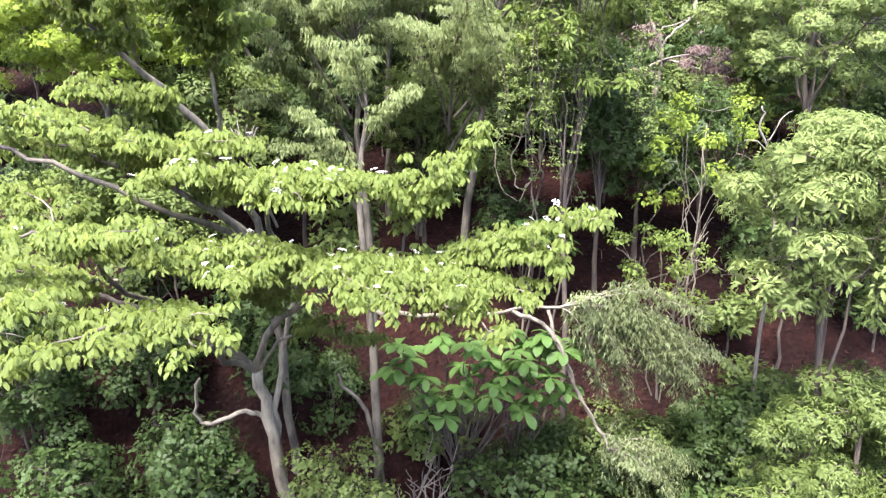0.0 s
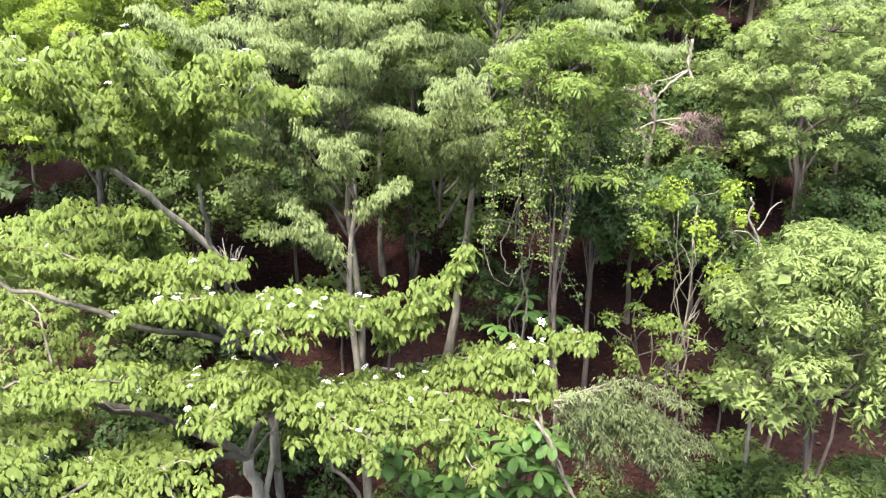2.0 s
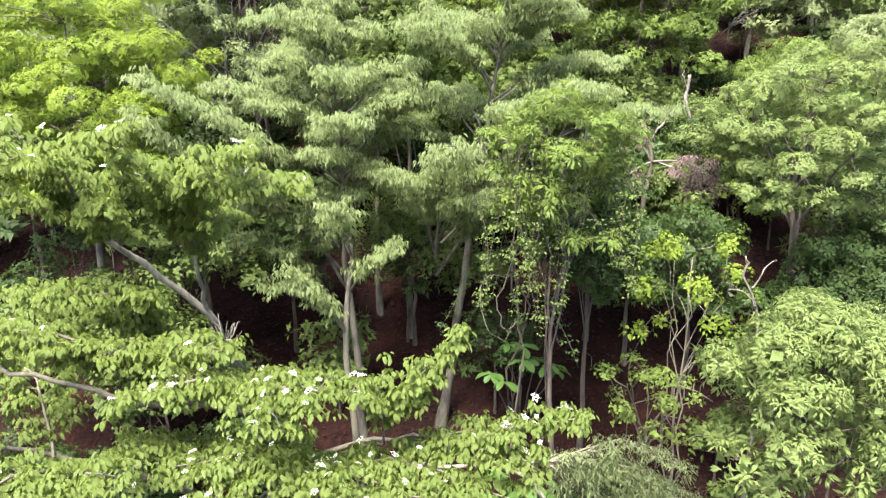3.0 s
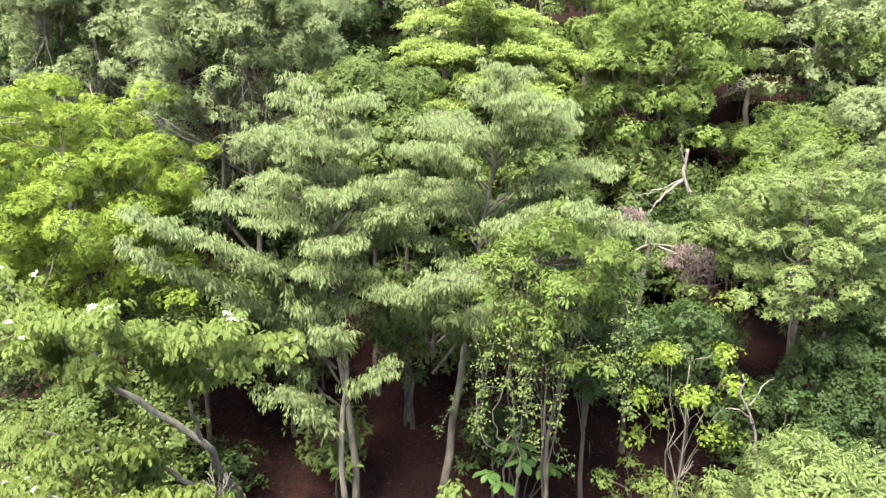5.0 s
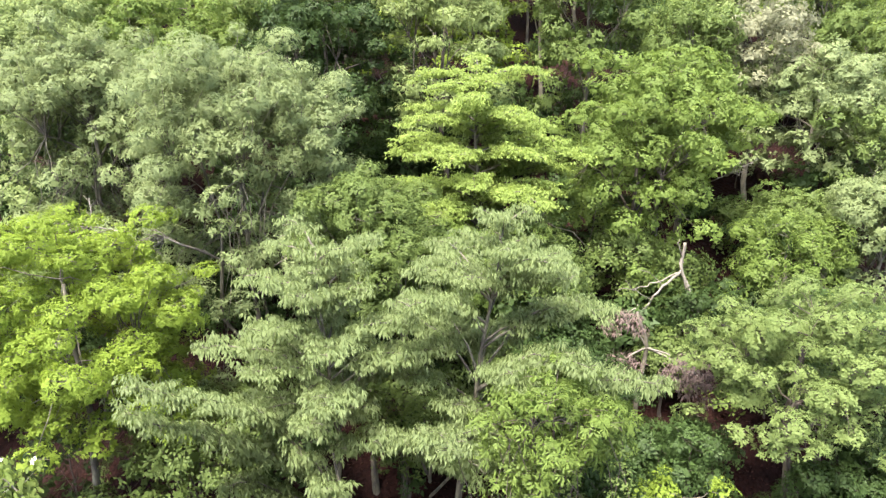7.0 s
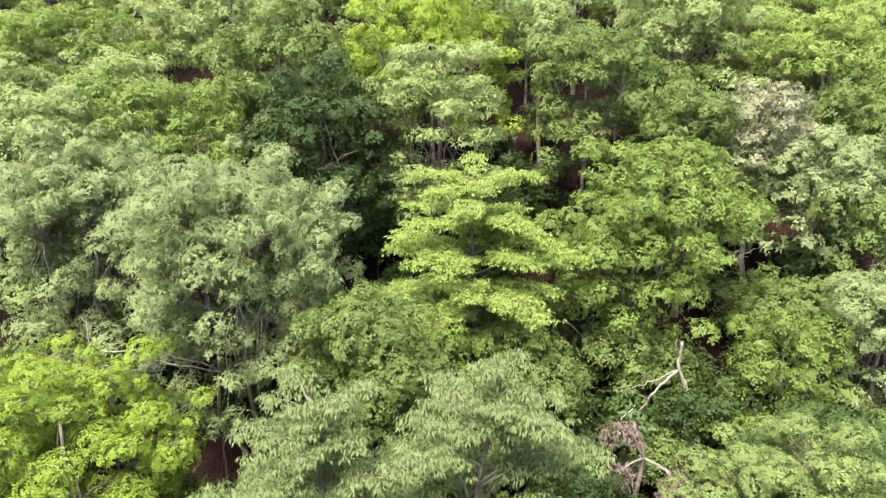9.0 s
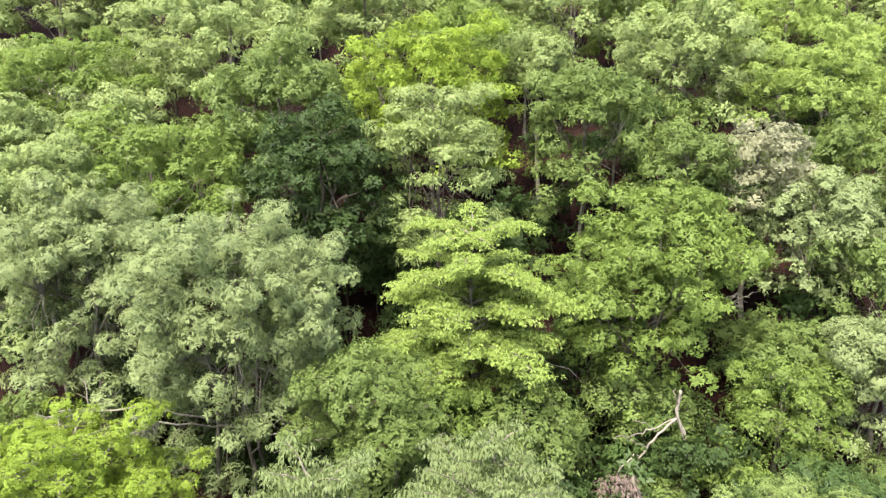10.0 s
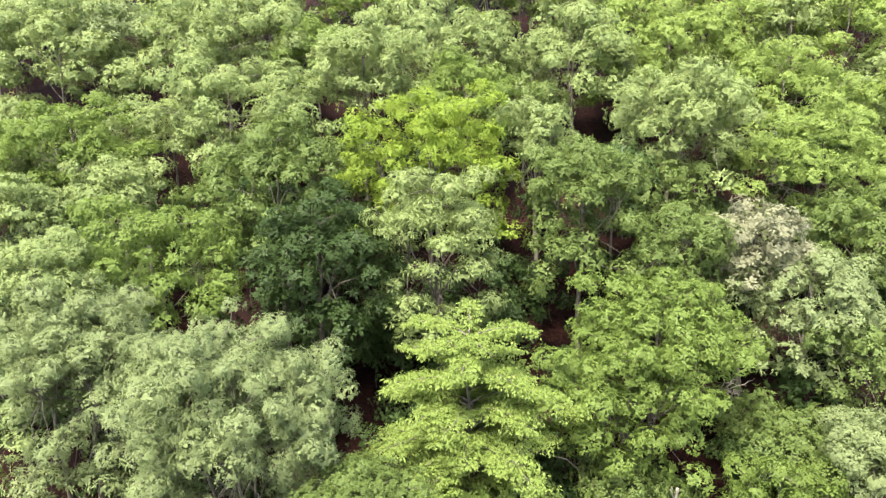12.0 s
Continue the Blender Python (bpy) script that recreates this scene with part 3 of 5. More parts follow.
    dogwood_limb(tree, foot, [(-2.2, 8.6, 7.0), (-2.28, 8.1, 7.6), (-2.3, 7.75, 8.0)], [], rng, "dry", 0.02)
    # outer layers on the open side, mostly unseen, added to shade the bank
    dogwood_limb(tree, foot, [fork, (-3.9, 8.8, 5.6), (-4.8, 8.1, 6.4), (-5.4, 7.6, 6.9)],
                 [([(-5.2, 7.8, 6.7), (-5.7, 7.0, 7.2), (-6.2, 6.5, 7.2)], 0.45),
                  ([(-5.2, 7.8, 6.7), (-6.0, 7.6, 7.3), (-6.8, 7.5, 7.4)], 0.48),
                  ([(-4.8, 8.1, 6.4), (-5.2, 8.6, 7.2), (-5.9, 8.9, 7.5)], 0.48)], rng, "grey", 0.05)
    # small inner layers
    dogwood_limb(tree, foot, [fork, (-2.4, 9.0, 5.2), (-1.9, 8.6, 5.5)],
                 [([(-2.1, 8.8, 5.4), (-1.7, 8.4, 5.7), (-1.2, 8.2, 5.62), (-0.85, 8.1, 5.6)], 0.22),
                  ([(-2.3, 9.0, 5.6), (-2.6, 8.2, 6.4), (-2.2, 7.6, 6.6)], 0.4),
                  ([(-2.3, 9.0, 5.6), (-1.9, 8.2, 6.5), (-1.5, 7.8, 6.6)], 0.36),
                  ([(-2.3, 9.0, 6.0), (-3.3, 8.0, 6.7), (-3.6, 7.6, 6.8)], 0.45)], rng, "grey", 0.03, 0, 0.9)
    # bare crooked side limb
    dogwood_limb(tree, foot, [(-2.8, 9.58, 3.6), (-3.1, 9.4, 3.85), (-3.55, 9.2, 3.75), (-3.75, 9.1, 3.95), (-3.6, 9.0, 4.6)], [], rng, "pale", 0.045)


def back_dogwood():
    rng = np.random.default_rng(102)
    foot = np.array((-2.6, 10.4, ground_z(-2.6, 10.4) - 0.1))
    tree = thing("dogwood_tree", foot, "tall dogwood with forked pale limbs and layered green leaves", "tree")
    tb = Buffer()
    tb.tube(crooked(np.array([foot, (-2.7, 10.2, 4.6), (-2.75, 9.8, 6.4), (-3.0, 9.1, 8.0)]) - foot, rng), np.linspace(0.08, 0.05, 13), 8)
    part("trunk", tb, BARK["grey"], tree)
    dogwood_limb(tree, foot, [(-3.0, 9.1, 8.0), (-3.6, 8.75, 8.8), (-4.1, 8.45, 9.4), (-4.45, 8.2, 9.85)],
                 [([(-4.1, 8.45, 9.4), (-4.3, 8.0, 10.1), (-4.6, 7.8, 10.4), (-5.2, 7.7, 10.55)], 0.40),
                  ([(-4.1, 8.45, 9.4), (-4.0, 7.9, 10.1), (-3.9, 7.3, 10.35), (-3.9, 6.9, 10.4)], 0.38),
                  ([(-4.3, 8.3, 9.7), (-4.5, 8.2, 10.35), (-4.8, 8.2, 10.6)], 0.30),
                  ([(-3.9, 8.6, 9.2), (-4.5, 7.9, 9.8), (-5.0, 7.4, 9.95)], 0.38),
                  ([(-3.8, 8.6, 9.1), (-3.6, 7.9, 9.7), (-3.4, 7.5, 9.8)], 0.32)], rng, "pale", 0.05, 16, dense=0.7)
    dogwood_limb(tree, foot, [(-3.0, 9.1, 8.0), (-2.92, 8.75, 8.6), (-2.85, 8.45, 9.2)],
                 [([(-2.85, 8.45, 9.2), (-2.7, 7.9, 9.9), (-2.3, 7.6, 10.05), (-1.7, 7.5, 10.05), (-1.25, 7.7, 10.0)], 0.28),
                  ([(-2.85, 8.45, 9.2), (-3.0, 7.8, 10.1), (-3.1, 7.2, 10.5), (-2.95, 6.9, 10.6)], 0.34),
                  ([(-2.85, 8.45, 9.2), (-2.4, 7.7, 10.0), (-2.0, 7.25, 10.35), (-1.7, 7.1, 10.45)], 0.30),
                  ([(-2.9, 8.5, 9.1), (-3.1, 8.0, 9.9), (-3.3, 7.7, 10.05)], 0.34),
                  ([(-2.85, 8.5, 9.0), (-2.5, 8.1, 9.5), (-2.1, 8.0, 9.55)], 0.28)], rng, "pale", 0.035, 14, dense=0.7)
    dogwood_limb(tree, foot, [(-2.75, 9.8, 6.4), (-3.4, 9.4, 7.2), (-4.3, 9.0, 7.9)],
                 [([(-4.0, 9.1, 7.7), (-4.6, 8.7, 8.3), (-5.3, 8.6, 8.5)], 0.45),
                  ([(-3.7, 9.2, 7.5), (-3.8, 8.6, 8.2), (-4.2, 8.2, 8.4)], 0.42)], rng, "grey", 0.05, 0, 1.0)


front_dogwood()
back_dogwood()


def big_leaf_mesh():
    """A large obovate leaf with a crease, 1 long."""
    b = Buffer()
    us = np.array((0.0, 0.12, 0.32, 0.55, 0.75, 0.9, 1.0))
    ws = np.array((0.02, 0.09, 0.17, 0.25, 0.26, 0.18, 0.02))
    z = 0.10 * np.sin(us * 2.2) - 0.28 * us ** 2
    v = np.concatenate((np.stack((us, -ws, z + 0.25 * ws), 1), np.stack((us, 0 * us, z), 1), np.stack((us, ws, z + 0.25 * ws), 1)))
    k = len(us)
    i = np.arange(k - 1)
    b.add(v, [np.stack((i, i + 1, k + i + 1, k + i), 1)[:, ::-1], np.stack((k + i, k + i + 1, 2 * k + i + 1, 2 * k + i), 1)[:, ::-1]])
    return b.mesh("leaf", LEAF["big"], True)


BIG_LEAF = big_leaf_mesh()


def big_leaf_shrub(x, y, tips, label, seed, size=0.28):
    """Umbrella whorls of large leaves at the ends of upright stems."""
    rng = np.random.default_rng(seed)
    foot = np.array((x, y, ground_z(x, y) - 0.1))
    shrub = thing("magnolia_sapling", foot, label, "sapling")
    for tip in tips:
        end = np.array(tip) - foot
        b = Buffer()
        b.tube(bend(np.array((rng.normal(0, 0.06), rng.normal(0, 0.06), 0)), end, 0.06, rng, 7, 0.05), np.linspace(0.022, 0.008, 7), 6)
        part("stem", b, BARK["brown"], shrub)
        n = int(rng.integers(6, 8))
        turn = rng.uniform(0, 6)
        for k in range(n):
            ob = new("leaf", BIG_LEAF)
            ob.parent = shrub
            s = size * rng.uniform(0.75, 1.15)
            ob.location = end + rng.normal(0, 0.012, 3)
            ob.rotation_euler = (rng.normal(0, 0.15), rng.uniform(-0.15, 0.4), turn + k * 2 * math.pi / n + rng.normal(0, 0.12))
            ob.scale = (s, s * rng.uniform(0.85, 1.1), s)


def tip_cloud(x, y, z, rx, ry, rz, n, seed):
    rng = np.random.default_rng(seed)
    u = np.linspace(0, 1, n)
    return [(x + rx * math.cos(k * 2.4) * math.sqrt(u[k]), y + ry * math.sin(k * 2.4) * math.sqrt(u[k]), z + rz * rng.uniform(-1, 1)) for k in range(n)]


big_leaf_shrub(0.3, 10.2, tip_cloud(0.45, 9.0, 4.75, 1.4, 0.5, 0.6, 36, 3), "sapling with large umbrella whorls of dark green leaves", 31)
big_leaf_shrub(1.2, 10.2, tip_cloud(1.45, 9.2, 4.6, 0.8, 0.4, 0.6, 16, 4), "sapling with large umbrella whorls of green leaves", 32)
big_leaf_shrub(1.6, 11.9, tip_cloud(1.6, 11.5, 6.2, 0.75, 0.4, 0.35, 9, 5), "sapling with broad green leaves below hanging vines", 33)


def wilted_tree():
    """A slender tree with one long bough that droops, its leaves dry and grey-green."""
    rng = np.random.default_rng(140)
    foot = np.array((-1.05, 10.1, ground_z(-1.05, 10.1) - 0.1))
    tree = thing("leaning_tree", foot, "slim grey tree with a long drooping half-withered bough", "tree")
    tb = Buffer()
    tb.tube(crooked(np.array([foot, (-1.08, 10.0, 2.4), (-1.12, 10.0, 4.0), (-1.18, 10.0, 5.6), (-1.3, 10.2, 7.2), (-1.2, 10.5, 8.4), (-1.35, 10.7, 9.3)]) - foot, rng, wob=0.008), np.linspace(0.10, 0.018, 25), 8)
    part("trunk", tb, BARK["grey"], tree)
    sp = SPECIES["weep"]

    def bough(wood, ends, r0, leaf, count):
        """A bough whose long twigs arch over and hang, small dry leaves along them."""
        lines, buf = [(crooked(np.array(wood) - foot, rng), r0, r0 * 0.4, 6)], Buffer()
        spine = lines[0][0]
        for e in ends:
            for k in range(count):
                tip = np.array(e) - foot + rng.normal(0, (0.22, 0.16, 0.18))
                near = spine[np.argmin(np.linalg.norm(spine - tip, axis=1) + np.linspace(0.6, 0, len(spine)) + rng.uniform(0, 0.5, len(spine)))]
                tw = bend(near, tip, rng.uniform(0.08, 0.22), rng, 8, 0.07)
                lines.append((tw, r0 * (0.3 if k == 0 else 0.14), 0.003, 4 if k == 0 else 3))
                long = np.linalg.norm(tip - near)
                m = max(6, int(long * 20))
                u = rng.uniform(0.3, 1.0, m)
                q = np.stack([np.interp(u, np.linspace(0, 1, 8), tw[:, c]) for c in range(3)], 1) + rng.normal(0, 0.05, (m, 3))
                sprays(buf, q, np.tile(unit(tip - near) * 0.5, (m, 1)), sp, rng, 0.95, 9)
        finish_limb(tree, lines, buf, BARK["pale"], LEAF[leaf])

    side = Buffer()
    side.tube(crooked(np.array([(-1.06, 10.0, 2.6), (-1.2, 9.95, 3.3), (-1.35, 9.9, 3.75), (-1.6, 9.9, 4.0), (-1.7, 9.9, 4.25)]) - foot, rng, wob=0.01), np.linspace(0.05, 0.02, 17), 7)
    part("side_stem", side, BARK["grey"], tree)
    bough([(-1.15, 10.0, 5.3), (-0.6, 9.5, 5.45), (0.4, 9.2, 5.5), (1.3, 9.0, 5.75), (1.9, 8.9, 5.8)],
          [(2.1, 8.9, 5.7), (2.5, 9.0, 5.35), (2.2, 9.0, 5.2), (2.9, 9.0, 4.9), (2.6, 8.9, 4.75), (3.3, 9.0, 5.3), (3.7, 9.0, 5.1), (4.0, 9.1, 4.7), (3.4, 9.0, 4.7), (3.9, 9.0, 4.3), (3.0, 8.9, 4.4)], 0.042, "wilted", 5)
    bough([(1.0, 9.05, 5.65), (1.55, 8.9, 5.4), (1.9, 8.8, 4.6), (2.3, 8.8, 3.9), (2.5, 8.8, 3.5)],
          [(2.6, 8.8, 3.7), (2.9, 8.8, 3.5), (3.2, 8.8, 3.3), (3.5, 8.9, 3.0), (3.1, 8.8, 2.9), (3.6, 8.8, 2.7), (2.8, 8.8, 3.1)], 0.036, "wilted", 5)
    for k, (line, wide) in enumerate((([(-1.3, 10.2, 7.2), (-1.6, 9.9, 8.0), (-2.0, 9.7, 8.4)], 0.3), ([(-1.25, 10.4, 7.8), (-0.8, 10.0, 8.5), (-0.4, 9.8, 8.7)], 0.32),
                                      ([(-1.2, 10.5, 8.4), (-1.3, 10.1, 9.1), (-1.3, 9.7, 9.35)], 0.32), ([(-1.2, 10.5, 8.4), (-1.6, 10.6, 9.2), (-1.9, 10.5, 9.4)], 0.3))):
        lines, buf = [], Buffer()
        leafy_shelf(buf, lines, crooked(np.array(line) - foot, rng), wide, SPECIES["silver"], rng, 1.0, 0.8, 0.02, start=0.3)
        finish_limb(tree, lines, buf, BARK["grey"], LEAF["silver"])
    bough([(1.5, 8.95, 5.7), (1.75, 8.8, 5.0), (2.1, 8.8, 4.2), (2.35, 8.8, 3.8)], [], 0.03, "wilted", 1)


wilted_tree()


def bare_branch(name, label, lines, bark, category="branch"):
    foot = np.array(lines[0][0][0])
    b = Buffer()
    rng = np.random.default_rng(int(abs(foot[0]) * 100))
    for pts, r0, r1 in lines:
        p = crooked(np.array(pts) - foot, rng)
        b.tube(p, np.linspace(r0, r1, len(p)), 6)
    ob = new(name, b.mesh(name, BARK[bark]))
    ob.location = foot
    return tagged(ob, label, category)


bare_branch("broken_trunk", "pale broken dead trunk with hanging split limbs on the slope",
            [([(6.45, 17.0, ground_z(6.45, 17) - 0.1), (6.42, 17, 8.4), (6.35, 17.0, 9.55), (6.12, 17, 10.3), (6.13, 17, 11.0)], 0.05, 0.038),
             ([(6.1, 17.0, 10.3), (5.6, 16.8, 9.95), (5.1, 16.6, 9.5), (4.8, 16.5, 9.0)], 0.035, 0.016),
             ([(6.05, 17.0, 10.25), (5.5, 16.9, 10.05), (5.0, 16.8, 9.95), (4.5, 16.7, 9.9)], 0.022, 0.008),
             ([(5.1, 16.6, 9.5), (4.8, 16.3, 9.6), (4.45, 16.1, 9.3)], 0.02, 0.008),
             ([(5.3, 16.7, 9.7), (4.9, 16.5, 9.95), (4.6, 16.4, 10.25)], 0.014, 0.005),
             ([(4.9, 16.5, 9.3), (4.6, 16.6, 8.9), (4.4, 16.5, 8.3)], 0.022, 0.008),
             ([(5.6, 16.8, 9.95), (5.3, 16.6, 10.3), (4.9, 16.5, 10.5)], 0.012, 0.004),
             ([(6.2, 17.0, 10.1), (6.4, 16.8, 9.5), (6.45, 16.7, 9.0), (6.62, 16.7, 8.7)], 0.026, 0.012),
             ([(6.13, 17.0, 10.5), (6.0, 16.9, 10.9), (5.95, 16.9, 11.1)], 0.02, 0.008)], "dry", "dead trunk")
bare_branch("dead_sapling", "bleached leafless sapling with forked twigs beside the chestnut",
            [([(5.2, 10.1, ground_z(5.2, 10.1) - 0.1), (5.15, 10, 4.5), (5.1, 10, 6.4), (5.0, 10, 7.5), (4.75, 10, 8.2), (4.7, 10, 8.5)], 0.035, 0.012),
             ([(4.95, 10, 7.7), (4.7, 9.9, 7.95), (4.45, 9.9, 8.0)], 0.016, 0.005),
             ([(4.85, 10, 8.0), (5.0, 10, 8.3), (5.15, 10, 8.45)], 0.014, 0.004),
             ([(5.08, 10, 6.8), (4.85, 9.9, 7.1), (4.8, 9.9, 7.3)], 0.012, 0.004)], "dry", "sapling")


def twig_fan(name, label, foot, way, count, length, seed, bark="dry", r=0.012, spread=0.6):
    """A tangle of bare forked twigs from one foot."""
    rng = np.random.default_rng(seed)
    b = Buffer()
    way = np.array(way, float)
    for k in range(count):
        d = unit(way + rng.normal(0, spread, 3))
        ln = length * rng.uniform(0.6, 1.1)
        line = bend(np.zeros(3), d * ln, rng.uniform(-0.05, 0.15), rng, 7, 0.16)
        b.tube(line, np.linspace(r, r * 0.3, 7), 5)
        for i in (3, 4, 5):
            e = unit(d + rng.normal(0, 0.55, 3))
            b.tube(bend(line[i], line[i] + e * ln * rng.uniform(0.2, 0.4), 0.05, rng, 4, 0.12), np.linspace(r * 0.55, r * 0.2, 4), 4)
    ob = new(name, b.mesh(name, BARK[bark]))
    ob.location = foot
    return tagged(ob, label, "branch")


twig_fan("dead_branch", "tangle of bleached dead branches lying on the bank", (-0.35, 9.6, ground_z(-0.35, 9.6) - 0.03), (0.1, -0.2, 1.0), 12, 1.9, 61, r=0.022, spread=0.42)
twig_fan("dead_branch", "dry bare branches leaning on the red bank", (3.9, 11.6, ground_z(3.9, 11.6) - 0.03), (0.2, -0.2, 1.0), 9, 2.3, 62, "grey", 0.025, 0.35)
twig_fan("dead_branch", "dry twiggy branches low under the dogwood", (-1.7, 9.2, ground_z(-1.7, 9.2) - 0.03), (0.2, -0.3, 1.0), 8, 1.6, 63, "dry", 0.016, 0.5)


def withered_tree():
    rng = np.random.default_rng(71)
    foot = np.array((4.6, 15.0, ground_z(4.6, 15.0) - 0.1))
    tree = thing("withered_tree", foot, "withered tree with drooping clumps of brown dead leaves", "tree")
    tb = Buffer()
    spine = crooked(np.array([foot, (4.6, 15.0, 7.6), (4.7, 14.9, 9.2), (4.5, 15.0, 10.0)]) - foot, rng)
    tb.tube(spine, np.linspace(0.08, 0.03, len(spine)), 7)
    part("trunk", tb, BARK["grey"], tree)
    for c, r, n in (((4.25, 15.0, 9.75), 0.45, 36), ((5.2, 13.8, 9.2), 0.5, 44), ((5.5, 13.9, 8.8), 0.45, 36), ((4.2, 14.8, 8.9), 0.4, 26)):
        c = np.array(c) - foot
        lines, buf = [(bend(spine[8], c, 0.1, rng, 6), 0.03, 0.01, 5)], Buffer()
        pts, out = clump_points(c, r, 0.7, n, rng, -0.8)
        for q in pts[::3]:
            lines.append((bend(c, q, 0.05, rng, 4, 0.12), 0.007, 0.002, 3))
        sprays(buf, pts, out * 0.3, SPECIES["weep"], rng, 1.2)
        finish_limb(tree, lines, buf, BARK["dry"], LEAF["dead"])


withered_tree()


def hanging_vines(name, label, x, y, z, spread, count, drop, leaf, seed):
    """Strands of creeper hanging from a crown, small leaves along them; the root climbs up from the soil."""
    rng = np.random.default_rng(seed)
    foot = np.array((x, y + 0.6, ground_z(x, y + 0.6) - 0.1))
    vine = thing(name, foot, label, "vine")
    top = np.array((x, y, z)) - foot
    b = Buffer()
    b.tube(bend(np.zeros(3), top, 0.02, rng, 9, 0.12), np.linspace(0.025, 0.012, 9), 6)
    part("stem", b, BARK["brown"], vine)
    for k in range(count):
        start = top + np.array((rng.uniform(-1, 1) * spread, rng.uniform(-0.5, 0.3), rng.uniform(-0.2, 0.3)))
        ln = drop * rng.uniform(0.5, 1.1)
        t = np.linspace(0, 1, 10)[:, None]
        line = start + np.array((rng.normal(0, 0.25), rng.normal(-0.1, 0.1), -1.0)) * t * ln + np.array((1, 0, 0)) * np.sin(t * rng.uniform(3, 7) + rng.uniform(0, 6)) * 0.10
        buf = Buffer()
        m = int(ln * 20)
        u = rng.uniform(0.1, 1, m)
        pts = np.stack([np.interp(u, t[:, 0], line[:, c]) for c in range(3)], 1) + rng.normal(0, 0.05, (m, 3))
        sprays(buf, pts, np.tile((0, -0.3, 0.0), (m, 1)), SPECIES["broad"], rng, 0.62, 6)
        finish_limb(vine, [(bend(top, start, 0.1, rng, 4), 0.010, 0.007, 4), (line, 0.007, 0.003, 4)], buf, BARK["brown"], LEAF[leaf], "strand")


hanging_vines("hanging_vine", "creeper hanging in leafy strands from the silvery tree", 1.75, 10.0, 10.2, 1.15, 15, 2.6, "green", 81)
# These strands take 'shade' leaves: the dark gap put into their colour.
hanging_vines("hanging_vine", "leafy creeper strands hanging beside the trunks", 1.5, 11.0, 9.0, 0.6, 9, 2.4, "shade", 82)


bare_branch("liana", "bare brown creeper stems looping below the leafy crown",
            [([(1.35, 11.2, ground_z(1.35, 11.2) - 0.1), (1.55, 10.9, 6.6), (1.3, 10.7, 8.0), (1.6, 10.6, 9.6)], 0.022, 0.012),
             ([(1.6, 10.6, 9.6), (1.4, 10.5, 8.6), (1.1, 10.4, 7.7), (1.2, 10.4, 7.2), (1.5, 10.4, 7.5), (1.62, 10.5, 8.4), (1.75, 10.5, 9.4)], 0.012, 0.008),
             ([(1.3, 10.7, 8.0), (0.9, 10.5, 8.0), (0.85, 10.4, 7.4), (1.15, 10.4, 7.0), (1.4, 10.5, 7.3)], 0.010, 0.005),
             ([(1.75, 10.5, 9.4), (2.0, 10.4, 8.4), (1.95, 10.4, 7.5), (2.1, 10.4, 6.9)], 0.010, 0.004)], "grey", "vine")


def litter():
    """Dry leaves lying on the bank."""
    rng = np.random.default_rng(91)
    m = 5000
    x, y = rng.uniform(-8, 8, m), rng.uniform(8.2, 17, m)
    z = np.array([ground_z(a, b) for a, b in zip(x, y)]) + rng.uniform(0.0, 0.03, m)
    az = rng.uniform(0, 6.3, m)
    b = Buffer()
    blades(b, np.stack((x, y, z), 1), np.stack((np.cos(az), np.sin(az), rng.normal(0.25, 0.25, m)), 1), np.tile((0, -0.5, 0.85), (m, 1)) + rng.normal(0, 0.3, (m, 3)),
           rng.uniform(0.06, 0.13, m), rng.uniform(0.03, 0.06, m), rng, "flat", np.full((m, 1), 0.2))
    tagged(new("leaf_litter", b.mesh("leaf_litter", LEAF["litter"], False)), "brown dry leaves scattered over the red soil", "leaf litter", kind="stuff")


litter()

# ---- layered trees of the middle ----
tiered_tree("dogwood_tree", "tall layered bright green dogwood with a pointed crown", 1.15, 17.4, 15.2, 2.95, 4.2, 8, 8, "layered", "spring", seed=201, trunk_r=0.10, cone=0.52, width=0.17, crest=5, ragged=0.55, dip=0.12, belly=0.5)
silver_left = tiered_tree("silver_tree", "silvery green tree with drooping leaves in flat layers", -1.6, 11.5, 12.6, 2.3, 3.5, 6, 7, "silver", "silver", seed=203, trunk_r=0.075, cone=0.72, ragged=0.45, width=0.20, dense=0.8, bare_to=0.42, crest=5, lean=(0.25, 0.5), rise=0.45, belly=0.7)
silver_right = tiered_tree("silver_tree", "silvery green tree with drooping leaf tiers beside its twin", 1.35, 11.8, 13.0, 2.5, 3.8, 6, 7, "silver", "silver", seed=204, trunk_r=0.085, cone=0.72, ragged=0.45, width=0.19, dense=0.8, bare_to=0.42, crest=5, lean=(-1.2, 0.3), rise=0.45, belly=0.65)


def add_layer(tree, line, width, seed, leaf="silver", species="silver", r0=0.03, dense=0.8):
    """One more leafy branch on a standing tree."""
    rng = np.random.default_rng(seed)
    buf, lines = Buffer(), []
    leafy_shelf(buf, lines, crooked(np.array(line) - np.array(tree.location), rng), width, SPECIES[species], rng, 1.0, dense, r0, start=0.35)
    finish_limb(tree, lines, buf, BARK["grey"], LEAF[leaf])


